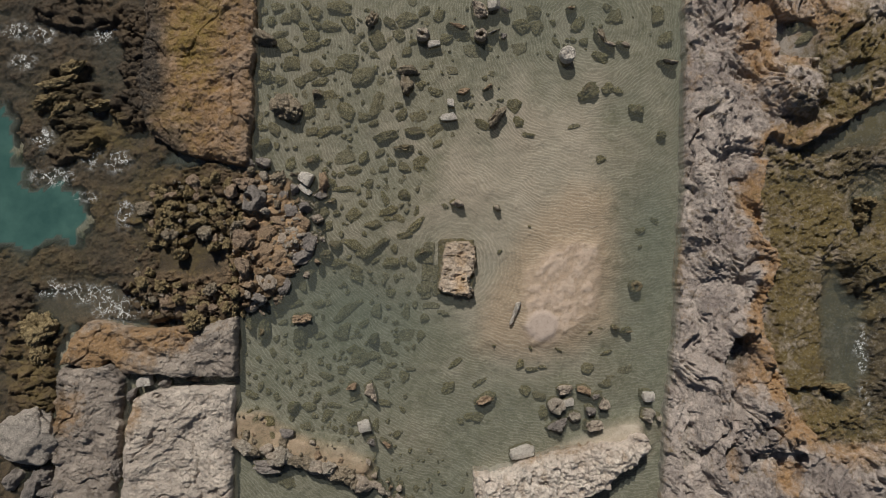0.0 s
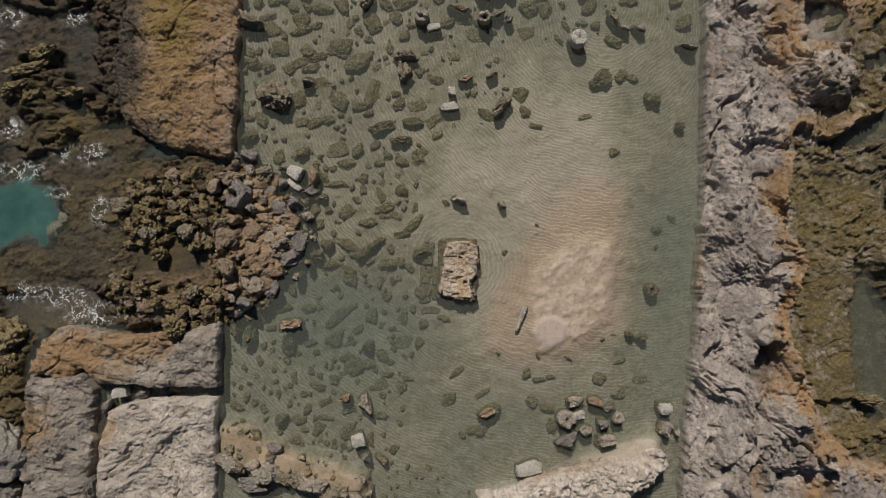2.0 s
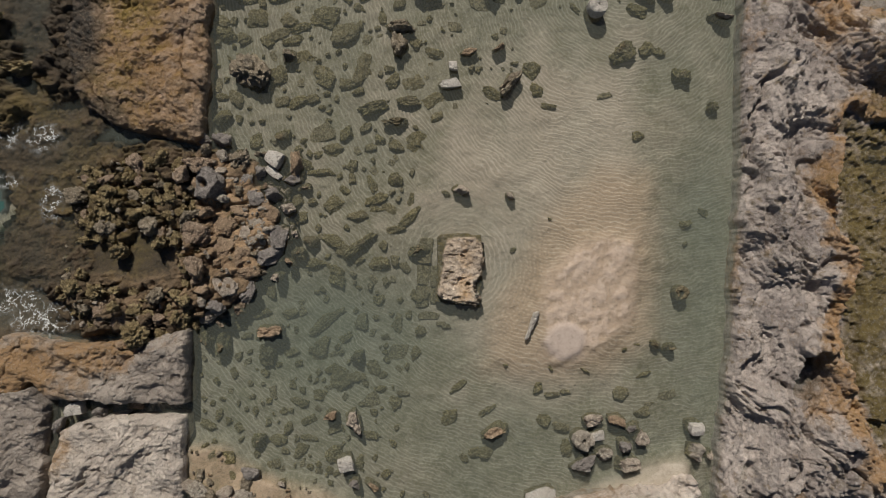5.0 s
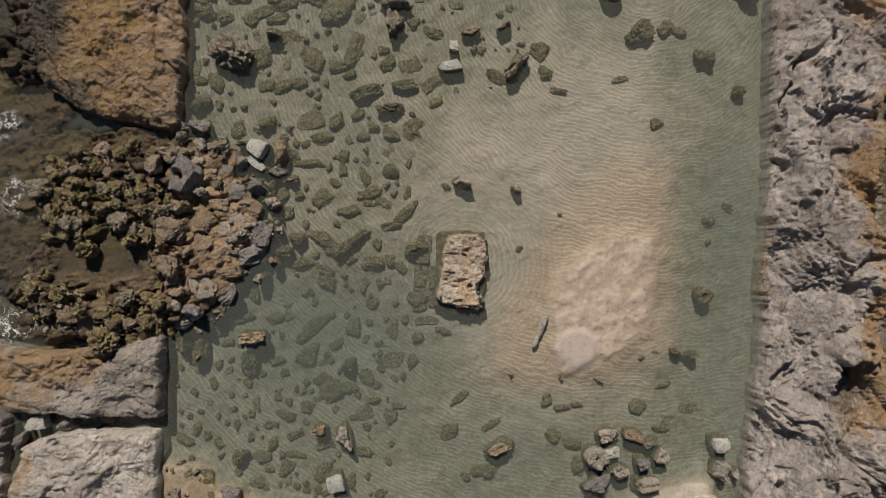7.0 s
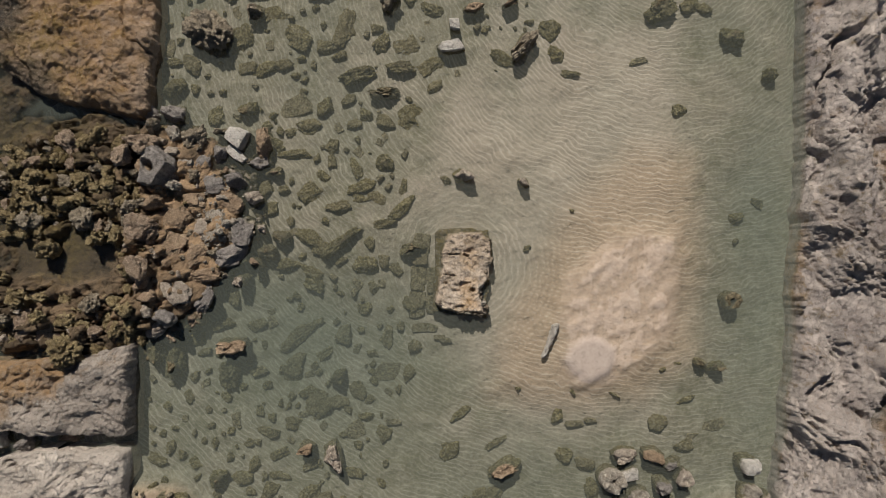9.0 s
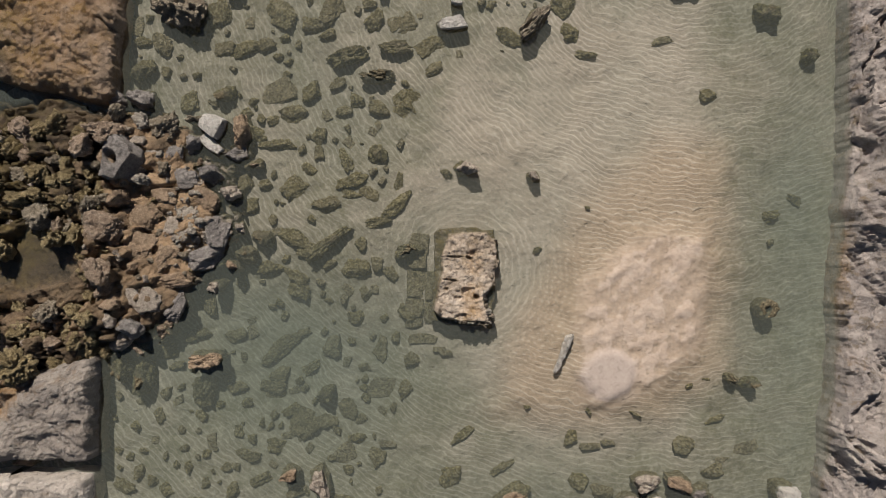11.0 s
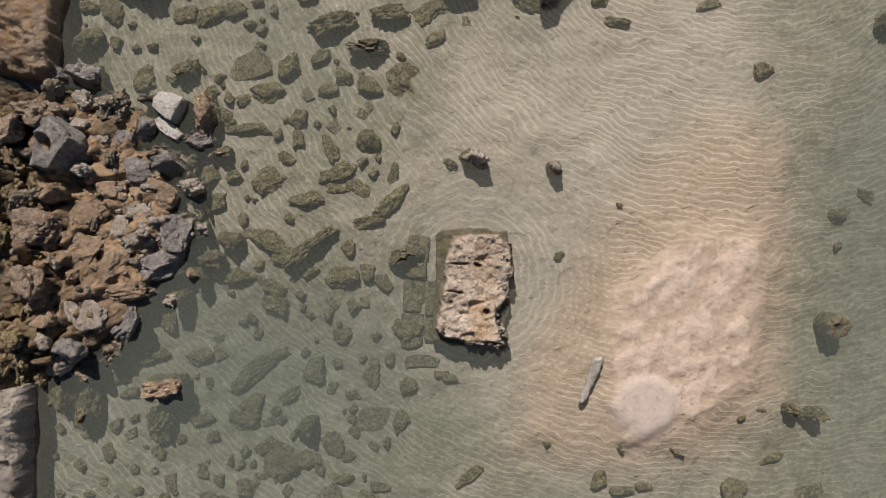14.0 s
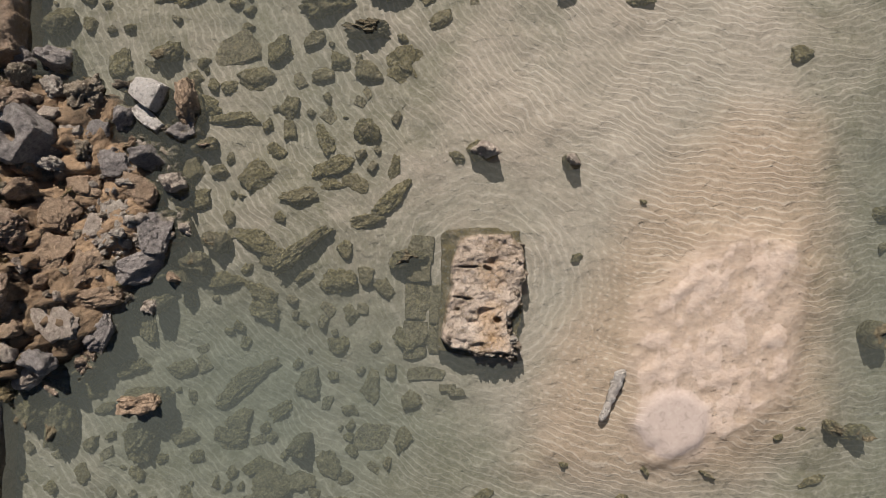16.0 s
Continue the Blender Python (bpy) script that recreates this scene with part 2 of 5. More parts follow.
def bed_material():
    """Sea bed: tan rippled sand, greenish silt with weed flecks, pinkish mud; caustics painted in."""
    m = Nodes("rippled_sand_caustics")
    pos = m.tree.nodes.new("ShaderNodeNewGeometry").outputs["Position"]
    broad, mid, fine = m.noise(pos, 0.7, 5, 0.6), m.noise(pos, 3.5, 7, 0.7), m.noise(pos, 30, 5, 0.7)
    sand = m.mix(m.ramp(broad, 0.35, 0.65), (0.385, 0.33, 0.265), (0.445, 0.39, 0.32))
    silt = m.mix(m.ramp(mid, 0.35, 0.68), (0.175, 0.162, 0.112), (0.31, 0.288, 0.222))
    mud = m.mix(m.ramp(mid, 0.35, 0.7), (0.415, 0.318, 0.245), (0.475, 0.38, 0.308))
    colour = m.mix(m.ramp(m.math("ADD", m.attr("silt"), m.ramp(mid, 0.2, 0.8, -0.25, 0.25)), 0.15, 0.85), sand, silt)
    colour = m.mix(m.ramp(m.attr("rust"), 0.1, 1.0, 0.0, 0.8), colour, (0.38, 0.275, 0.185))
    colour = m.mix(m.ramp(m.math("ADD", m.attr("mud"), m.ramp(mid, 0.25, 0.75, -0.25, 0.25)), 0.25, 0.95), colour, mud)
    colour = m.mix(m.math("MULTIPLY", m.attr("tip"), 0.7), colour, (0.42, 0.345, 0.305))
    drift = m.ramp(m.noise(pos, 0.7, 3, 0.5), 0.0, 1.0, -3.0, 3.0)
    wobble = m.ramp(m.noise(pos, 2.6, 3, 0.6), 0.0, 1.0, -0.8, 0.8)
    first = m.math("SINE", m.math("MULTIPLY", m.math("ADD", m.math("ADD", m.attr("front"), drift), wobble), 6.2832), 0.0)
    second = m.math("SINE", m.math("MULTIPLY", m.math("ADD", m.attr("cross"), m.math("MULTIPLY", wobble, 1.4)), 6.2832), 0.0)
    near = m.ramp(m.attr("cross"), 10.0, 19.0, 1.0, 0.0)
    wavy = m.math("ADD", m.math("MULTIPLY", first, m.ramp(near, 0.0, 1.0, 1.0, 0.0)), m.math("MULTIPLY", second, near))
    # Caustic light painted as pale lines and dark gaps; crests also raise the bump.
    caustic_crest = m.ramp(wavy, 0.45, 1.3)
    caustic_trough = m.ramp(wavy, -1.2, -0.2, 1.0, 0.0)
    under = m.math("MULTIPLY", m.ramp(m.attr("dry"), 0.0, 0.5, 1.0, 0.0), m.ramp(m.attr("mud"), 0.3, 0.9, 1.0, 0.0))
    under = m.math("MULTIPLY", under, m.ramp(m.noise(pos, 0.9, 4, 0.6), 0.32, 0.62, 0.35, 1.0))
    shown = m.math("MULTIPLY", caustic_crest, m.math("MULTIPLY", under, m.ramp(m.attr("silt"), 0.2, 1.0, 1.0, 0.6)))
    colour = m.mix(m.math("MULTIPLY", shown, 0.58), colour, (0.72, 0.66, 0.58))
    colour = m.mix(m.math("MULTIPLY", m.math("MULTIPLY", m.math("MULTIPLY", caustic_trough, under), m.ramp(m.attr("silt"), 0.2, 1.0, 1.0, 0.4)), 0.26), colour, (0.12, 0.105, 0.07))
    # Dappled caustic light on the bed, put into the colour by noise.
    caustic_dapple = m.noise(pos, 7.5, 3, 0.55, 1.0)
    colour = m.mix(m.ramp(caustic_dapple, 0.52, 0.72, 0.0, 0.20), colour, (0.60, 0.54, 0.44))
    colour = m.mix(m.ramp(caustic_dapple, 0.28, 0.46, 0.30, 0.0), colour, (0.13, 0.12, 0.08))
    smear = m.noise(pos, 1.7, 6, 0.7, 0.8)
    colour = m.mix(m.math("MULTIPLY", m.ramp(smear, 0.50, 0.66, 0.0, 0.55), m.ramp(m.attr("silt"), 0.3, 0.8)), colour, (0.135, 0.128, 0.07))
    grit = m.noise(pos, 13, 5, 0.75, 0.6)
    colour = m.mix(m.math("MULTIPLY", m.ramp(grit, 0.53, 0.68, 0.0, 0.55), m.math("MULTIPLY", m.ramp(m.attr("mud"), 0.2, 0.7, 1.0, 0.12), m.ramp(m.attr("silt"), -0.1, 0.6, 0.25, 1.0))), colour, (0.115, 0.108, 0.06))
    colour = m.mix(m.math("MULTIPLY", m.ramp(m.attr("mud"), 0.2, 0.7, 1.0, 0.3), m.ramp(grit, 0.34, 0.44, 0.30, 0.0)), colour, (0.55, 0.50, 0.41))
    colour = m.mix(m.math("MULTIPLY", m.ramp(m.attr("mud"), 0.2, 0.7, 1.0, 0.15), m.ramp(fine, 0.52, 0.75, 0.0, 0.45)), colour, (0.12, 0.11, 0.07))
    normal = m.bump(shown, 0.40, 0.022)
    normal = m.bump(m.math("MULTIPLY", m.noise(pos, 5.5, 4, 0.55), m.math("MULTIPLY", m.ramp(m.attr("mud"), 0.4, 0.9), m.ramp(m.attr("tip"), 0.2, 0.8, 1.0, 0.0))), 0.5, 0.08, normal)
    normal = m.bump(m.math("MULTIPLY", mid, m.ramp(m.attr("mud"), 0.3, 0.9, 1.0, 0.1)), 0.5, 0.08, normal)
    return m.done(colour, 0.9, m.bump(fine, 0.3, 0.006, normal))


def water_material():
    """Clear shallow sea water: tinted by its depth, a Fresnel gloss on small ripples, lacy foam."""
    m = Nodes("sea_water")
    pos = m.tree.nodes.new("ShaderNodeNewGeometry").outputs["Position"]
    m.tree.nodes.remove(m.bsdf)
    depth = m.attr("depth")
    pure = m.mix(m.ramp(depth, 0.3, 2.0), (0.98, 0.985, 0.98), (0.33, 0.60, 0.56))
    clear = m.tree.nodes.new("ShaderNodeBsdfTransparent")
    m.link(pure, clear.inputs["Color"])
    murk = m.tree.nodes.new("ShaderNodeBsdfDiffuse")
    cloud = m.noise(pos, 0.8, 5, 0.6)
    tone = m.mix(m.ramp(depth, 0.42, 0.85), (0.205, 0.222, 0.185), (0.168, 0.196, 0.172))
    tone = m.mix(m.ramp(depth, 0.9, 1.7), tone, m.mix(m.ramp(cloud, 0.35, 0.65), (0.040, 0.098, 0.090), (0.065, 0.142, 0.126)))
    m.link(tone, murk.inputs["Color"])
    body = m.tree.nodes.new("ShaderNodeMixShader")
    m.link(m.ramp(depth, 0.1, 1.9, 0.05, 0.88), body.inputs[0])
    m.link(clear.outputs[0], body.inputs[1]), m.link(murk.outputs[0], body.inputs[2])
    ripple = m.bump(m.noise(pos, 5.0, 4, 0.55, 0.8), 0.4, 0.03)
    ripple = m.bump(m.noise(pos, 1.3, 2, 0.5), 0.3, 0.06, ripple)
    gloss = m.add("BsdfGlossy", Roughness=0.14)
    fres = m.add("Fresnel", IOR=1.33)
    m.link(ripple, gloss.inputs["Normal"]), m.link(ripple, fres.inputs["Normal"])
    top = m.tree.nodes.new("ShaderNodeMixShader")
    m.link(fres.outputs[0], top.inputs[0]), m.link(body.outputs[0], top.inputs[1]), m.link(gloss.outputs[0], top.inputs[2])
    lace = m.add("TexVoronoi", Scale=2.6)
    lace.feature = "DISTANCE_TO_EDGE"
    warp = m.add("TexNoise", Scale=2.2, Detail=6.0, Roughness=0.7)
    m.link(pos, warp.inputs["Vector"])
    bent = m.add("VectorMath")
    bent.operation = "MULTIPLY_ADD"
    m.link(warp.outputs["Color"], bent.inputs[0])
    bent.inputs[1].default_value = (1.6, 1.6, 0.0)
    m.link(pos, bent.inputs[2])
    m.link(bent.outputs[0], lace.inputs["Vector"])
    thread = m.math("MULTIPLY", m.ramp(lace.outputs["Distance"], 0.0, 0.07, 1.0, 0.0), m.ramp(m.noise(pos, 3.4, 5, 0.65), 0.40, 0.52))
    thread = m.math("MAXIMUM", thread, m.math("MULTIPLY", m.ramp(m.noise(pos, 8.0, 5, 0.75, 1.5), 0.62, 0.74), 0.7))
    foam = m.tree.nodes.new("ShaderNodeBsdfDiffuse")
    foam.inputs["Color"].default_value = (0.82, 0.83, 0.82, 1)
    whole = m.tree.nodes.new("ShaderNodeMixShader")
    m.link(m.math("MULTIPLY", thread, m.attr("foam")), whole.inputs[0])
    m.link(top.outputs[0], whole.inputs[1]), m.link(foam.outputs[0], whole.inputs[2])
    m.link(whole.outputs[0], m.out.inputs["Surface"])
    return m.mat


SAND, WATER = bed_material(), water_material()


# ---- ground forms ----
def sheet(name, x0, x1, y0, y1, pitch, height, zones, material, floor=None, far=0.0):
    """A relief on a square grid. Faces that lie wholly below floor are left out; far: how far its rim runs on, level."""
    xs, ys = np.arange(x0, x1 + 1e-6, pitch), np.arange(y0, y1 + 1e-6, pitch)
    if far:
        grow = np.geomspace(1, far, 7)
        xs, ys = (np.concatenate([a[0] - grow[::-1], a, a[-1] + grow]) for a in (xs, ys))
    gx, gy = np.meshgrid(xs, ys)
    z = height(np.clip(gx, x0, x1), np.clip(gy, y0, y1))
    nx, ny = len(xs), len(ys)
    ids = np.arange(nx * ny).reshape(ny, nx)
    quads = np.stack([ids[:-1, :-1], ids[:-1, 1:], ids[1:, 1:], ids[1:, :-1]], -1).reshape(-1, 4)
    flat = z.ravel()
    if floor is not None:
        quads = quads[(flat[quads] > floor).any(1)]
    used, back = np.unique(quads, return_inverse=True)
    quads = back.reshape(-1, 4)
    co = np.stack([gx.ravel(), gy.ravel(), flat], -1)[used]
    mesh = bpy.data.meshes.new(name)
    mesh.vertices.add(len(co))
    mesh.vertices.foreach_set("co", co.astype(np.float32).ravel())
    mesh.loops.add(quads.size)
    mesh.loops.foreach_set("vertex_index", quads.astype(np.int32).ravel())
    mesh.polygons.add(len(quads))
    mesh.polygons.foreach_set("loop_start", np.arange(0, quads.size, 4, dtype=np.int32))
    mesh.polygons.foreach_set("use_smooth", np.ones(len(quads), bool))
    mesh.update(calc_edges=True)
    for key, fun in zones.items():
        layer = mesh.attributes.new(key, "FLOAT", "POINT")
        layer.data.foreach_set("value", np.clip(fun(co[:, 0], co[:, 1]), -1, 400).astype(np.float32))
    mesh.materials.append(material)
    return new(name, mesh)


def rough(x, y, amount=0.25, seed=3):
    """A ragged shift for edges."""
    return amount * fbm(x * 1.1, y * 1.1, 5, seed, 0.6)


MUD = [(3.50, -1.04), (4.14, -0.52), (4.78, 0.01), (5.63, 0.37), (6.37, 0.09), (6.40, -1.07), (6.12, -2.66), (5.48, -3.28), (4.53, -3.64), (4.00, -3.93), (3.47, -3.69), (3.32, -3.16), (3.38, -2.10)]
SANDBAR = [(1.30, -4.28), (1.94, -1.90), (3.65, 0.93), (5.35, 2.58), (6.90, 2.31), (7.09, -0.80), (6.81, -3.18), (5.48, -4.23), (3.57, -4.44)]
BEACH = [(4.54, -8.57), (6.09, -7.77), (8.00, -7.35), (8.30, -7.90), (6.00, -8.70)]
BANK = [(-8.84, -6.74), (-7.74, -6.81), (-7.16, -7.41), (-6.22, -7.78), (-4.57, -8.16), (-3.28, -8.78), (-3.30, -9.61), (-5.53, -9.09), (-7.41, -8.47), (-8.87, -8.20)]
PIT = [(-31.0, 7.50), (-19.61, 6.32), (-18.38, 6.06), (-18.11, 5.10), (-18.14, 3.68), (-17.49, 2.90), (-15.40, 2.49), (-15.14, 1.48), (-15.44, 0.65), (-16.63, 0.50), (-17.58, 0.38), (-19.72, 0.36), (-31.0, -1.40)]
CHANNEL = [(15.81, -2.12), (16.42, -0.95), (16.88, -2.14), (17.71, -2.63), (17.56, -4.53), (17.18, -6.42), (16.57, -6.77), (15.87, -6.16), (16.02, -4.26)]
HEAP_FLOOR = [(-12.11, -0.47), (-11.84, 0.32), (-11.15, 0.04), (-10.27, 0.73), (-9.06, 0.02), (-9.16, -0.94), (-10.47, -1.01), (-11.86, -0.99)]
CREEK = [(-17.44, -1.11), (-15.53, -1.26), (-13.38, -1.30), (-13.28, -2.50), (-15.32, -2.70), (-16.53, -4.00), (-17.22, -2.55)]


def bed(x, y):
    """Height of the sea bed."""
    wx, wy = x + 0.5 * fbm(x * 0.6, y * 0.6, 3, 21), y + 0.5 * fbm(x * 0.6, y * 0.6, 3, 22)
    z = -0.42 + 0.06 * fbm(x * 0.5, y * 0.5, 4, 1)
    z += 0.10 * step(-0.3, 0.5, np.maximum(blob(x, y, -3.4, 6.5, 6.0, 5.5), blob(x, y, -3.0, 1.5, 2.6, 3.0)))
    z += 0.12 * step(-0.4, 0.8, blob(x, y, 4.18, 2.60, 6.5, 4.5, 30))
    z -= 0.22 * step(-0.4, 0.9, blob(x, y, -3.57, -2.30, 3.6, 2.6))
    z -= 0.11 * step(-0.3, 0.7, blob(x, y, -4.6, -4.2, 4.2, 3.4))
    z -= 0.22 * step(-0.2, 0.9, blob(x, y, 8.93, -0.35, 1.7, 5.5))
    z += (-0.17 - z) * step(-0.9, 0.8, inside(wx, wy, SANDBAR))
    lumps = 0.045 * fbm(x * 1.6, y * 1.6, 5, 5, 0.65) + 0.09 * (crag(x * 3.6, y * 3.2, 15, 3) - 0.5) - 0.02
    tip = step(0.0, 0.3, blob(x, y, 4.02, -3.25, 0.80, 0.74) + 0.10 * fbm(x * 2.2, y * 2.2, 3, 16))
    z += (0.015 + lumps * (1 - 0.9 * tip) + 0.075 * tip - z) * step(-0.55, 0.20, inside(x, y, MUD) + 0.13 * fbm(x * 2, y * 2, 4, 6))
    z += (0.04 + 0.05 * fbm(x * 1.2, y * 1.2, 4, 7) - z) * step(-0.6, 0.3, inside(wx, wy, BEACH))
    z += (0.02 + 0.06 * fbm(x * 1.2, y * 1.2, 4, 8) - z) * step(-0.4, 0.2, inside(x, y, BANK) + rough(x, y, 0.2))
    z += 0.03 * fbm(x * 2.5, y * 2.5, 4, 9) * (z < -0.1)
    west = step(-8.9, -9.6, x)
    outer = np.where(y > -3.2, -0.6 - 1.4 * step(-12.5, -14.5, x), -0.30 + 0.12 * fbm(x * 0.6, y * 0.6, 4, 10))
    z = z * (1 - west) + outer * west
    east = step(9.3, 10.2, x)
    return z * (1 - east) - 0.55 * east


def silt(x, y):
    open_sand = np.maximum(blob(x, y, 4.77, 2.59, 6.0, 5.0, 40), blob(x, y, 3.38, -1.93, 4.2, 3.6, 20))
    south = step(-4.2, -5.2, y)
    s = 0.85 - 1.1 * step(-0.3, 0.65, open_sand + 0.25 * fbm(x * 0.5, y * 0.5, 4, 34)) + 0.35 * fbm(x * 0.7, y * 0.7, 4, 31)
    s = np.maximum(s, 0.5 * south + 0.2 * fbm(x, y, 3, 32))
    s = np.maximum(s, 0.75 * step(5.6, 7.4, x) + 0.2 * fbm(x, y, 3, 36))
    s -= 1.2 * step(-0.3, 0.3, inside(x, y, BEACH))
    return s


def rust(x, y):
    gully = 0.9 * step(-0.2, 0.4, blob(x, y, -13.58, -7.83, 0.8, 1.6))
    return np.maximum(gully, 0.9 * step(-0.3, 0.2, inside(x, y, BANK))) + np.maximum(0 * x, 0.85 * step(-0.9, 0.5, inside(x, y, SANDBAR))) + 0.3 * fbm(x * 0.9, y * 0.9, 4, 33) * (inside(x, y, BANK) > -0.3)


# Rings that space the caustic lines painted on the bed.
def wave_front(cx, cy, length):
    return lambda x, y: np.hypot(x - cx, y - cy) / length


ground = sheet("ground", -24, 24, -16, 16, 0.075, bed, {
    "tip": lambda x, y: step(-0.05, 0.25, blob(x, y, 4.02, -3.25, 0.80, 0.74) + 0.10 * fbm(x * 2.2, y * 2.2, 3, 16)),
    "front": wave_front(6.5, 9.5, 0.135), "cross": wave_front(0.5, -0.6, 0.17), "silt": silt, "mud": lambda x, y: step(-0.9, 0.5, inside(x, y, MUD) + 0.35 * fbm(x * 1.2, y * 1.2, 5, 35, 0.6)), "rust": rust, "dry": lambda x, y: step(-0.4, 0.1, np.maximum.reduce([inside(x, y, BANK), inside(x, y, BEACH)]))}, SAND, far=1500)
tagged(ground, "rippled tan sand and green silt bed with painted caustic lines, under shallow water", "sea bed", kind="structure")

# ---- west shore ----
NW_SLAB = [(-11.97, 11.33), (-7.65, 11.27), (-7.74, 10.35), (-8.08, 3.81), (-8.34, 3.65), (-10.18, 4.00), (-11.21, 4.34), (-12.08, 4.98), (-12.45, 6.02), (-12.66, 7.18), (-12.29, 8.56)]
SLAB_A = [(-14.74, -2.76), (-12.45, -3.10), (-10.61, -3.06), (-8.64, -2.59), (-8.80, -5.07), (-10.64, -5.04), (-13.28, -4.90), (-13.85, -4.34), (-14.43, -4.68), (-15.80, -4.42), (-15.44, -3.51)]
SLAB_B = [(-13.00, -6.01), (-12.26, -5.68), (-10.65, -5.50), (-8.85, -5.58), (-9.09, -11.12), (-13.46, -11.04), (-13.34, -8.04)]
SLAB_C = [(-15.86, -4.55), (-14.60, -4.69), (-13.90, -4.47), (-13.45, -5.11), (-13.59, -6.45), (-13.79, -8.76), (-14.02, -11.07), (-16.28, -11.03), (-16.32, -8.02), (-16.20, -6.63)]
WEST_AREA = [(-23.01, 13.12), (-11.28, 12.96), (-11.43, 4.71), (-12.15, 3.54), (-8.62, 3.49), (-6.45, 2.75), (-5.60, 0.36), (-6.80, -1.60), (-8.73, -2.89), (-15.79, -2.88), (-16.41, -4.41), (-16.65, -11.25), (-23.45, -11.12)]


def slab_relief(x, y, seed):
    bend = 0.5 * fbm(x * 0.5, y * 0.5, 3, seed + 2)
    broad = terrace(fbm(x * 0.45 + bend, y * 0.7 - bend, 5, seed, 0.55), 4.0, 0.90)
    thin = terrace(fbm(x * 1.5 + bend, y * 2.1 + bend, 4, seed + 3), 3.0, 0.85)
    crack = step(0.955, 1.0, 1 - np.abs(fbm(x * 0.42, y * 0.42, 4, seed + 9)))
    pits = step(0.76, 0.90, vnoise(x * 3.1, y * 3.1, seed + 5)) * step(0.45, 0.7, vnoise(x * 0.9, y * 0.9, seed + 8))
    return 0.22 * broad + 0.075 * thin + 0.06 * (crag(x * 1.6, y * 1.9, seed + 4) - 0.5) + 0.045 * fbm(x * 5.0, y * 5.0, 4, seed + 6, 0.7) - 0.20 * crack - 0.09 * pits


def block(outline, top, seed, ragged=0.05, wall=0.10):
    def height(x, y):
        d = inside(x, y, outline) + ragged * fbm(x * 1.6, y * 1.6, 5, seed + 50, 0.6)
        round_edge = 0.10 * step(0.25, 0.0, d)
        return -0.9 + (top + slab_relief(x, y, seed) - round_edge + 0.9) * step(-wall, 0.0, d)
    return height


def zone(*spots, seed=0, wobble=0.35):
    """Patches (x, y, radius x, radius y, strength) with uneven edges."""
    def value(x, y):
        v = np.full(x.shape, -0.3)
        for cx, cy, rx, ry, k in spots:
            v = np.maximum(v, k * step(-0.45, 0.75, blob(x, y, cx, cy, rx, ry) + wobble * fbm(x * 0.8, y * 0.8, 4, seed)))
        return v
    return value


nothing = lambda x, y: np.full(x.shape, -0.5)

tagged(sheet("rock_shelf_north_west", -14.5, -7.4, 3.0, 12.6, 0.042, block(NW_SLAB, 0.50, 100, 0.09), {
    "orange": zone((-10.22, 8.30, 2.4, 5, 0.75), (-10.16, 4.83, 1.6, 1.2, 0.6), seed=1),
    "olive": zone((-10.10, 8.76, 1.4, 2.2, 0.75), (-10.42, 9.92, 2.5, 1.6, 0.35), (-11.19, 5.54, 1.6, 1.4, 0.35), seed=2),
    "wet": zone((-12.20, 7.18, 1.1, 5, 0.75), (-11.67, 4.74, 1.3, 0.8, 0.6), seed=3)}, ROCK_WEST, -0.6),
    "orange-brown weathered rock ledge beside the pool", "rock ledge", kind="structure")
tagged(sheet("rock_slab_upper_west", -17, -8.2, -6.5, -2, 0.042, block(SLAB_A, 0.58, 120, 0.10), {
    "orange": zone((-14.41, -3.64, 2.6, 1.7, 1.25), (-12.22, -3.22, 2.4, 0.9, 1.0), seed=4), "olive": nothing,
    "wet": zone((-12.71, -4.82, 1.5, 0.3, 0.2), seed=5)}, ROCK_SLAB, -0.6),
    "flat grey limestone slab with orange stained end", "rock slab", kind="structure")
tagged(sheet("rock_slab_lower_west", -14.2, -8.2, -13, -5.4, 0.042, block(SLAB_B, 0.58, 140, 0.06), {
    "orange": zone((-13.15, -6.66, 0.5, 1.0, 0.7), seed=6), "olive": nothing, "wet": nothing}, ROCK_PALE, -0.6),
    "flat pale grey limestone slab with a straight cut edge", "rock slab", kind="structure")
tagged(sheet("rock_slab_outer_west", -17.5, -13, -13, -4.4, 0.042, block(SLAB_C, 0.55, 160, 0.12), {
    "orange": zone((-15.83, -6.38, 1.1, 1.0, 1.25), seed=7), "olive": nothing, "wet": zone((-16.00, -5.71, 0.6, 2, 0.4), seed=8)}, ROCK_SLAB, -0.6),
    "cracked grey limestone slab at the shore", "rock slab", kind="structure")


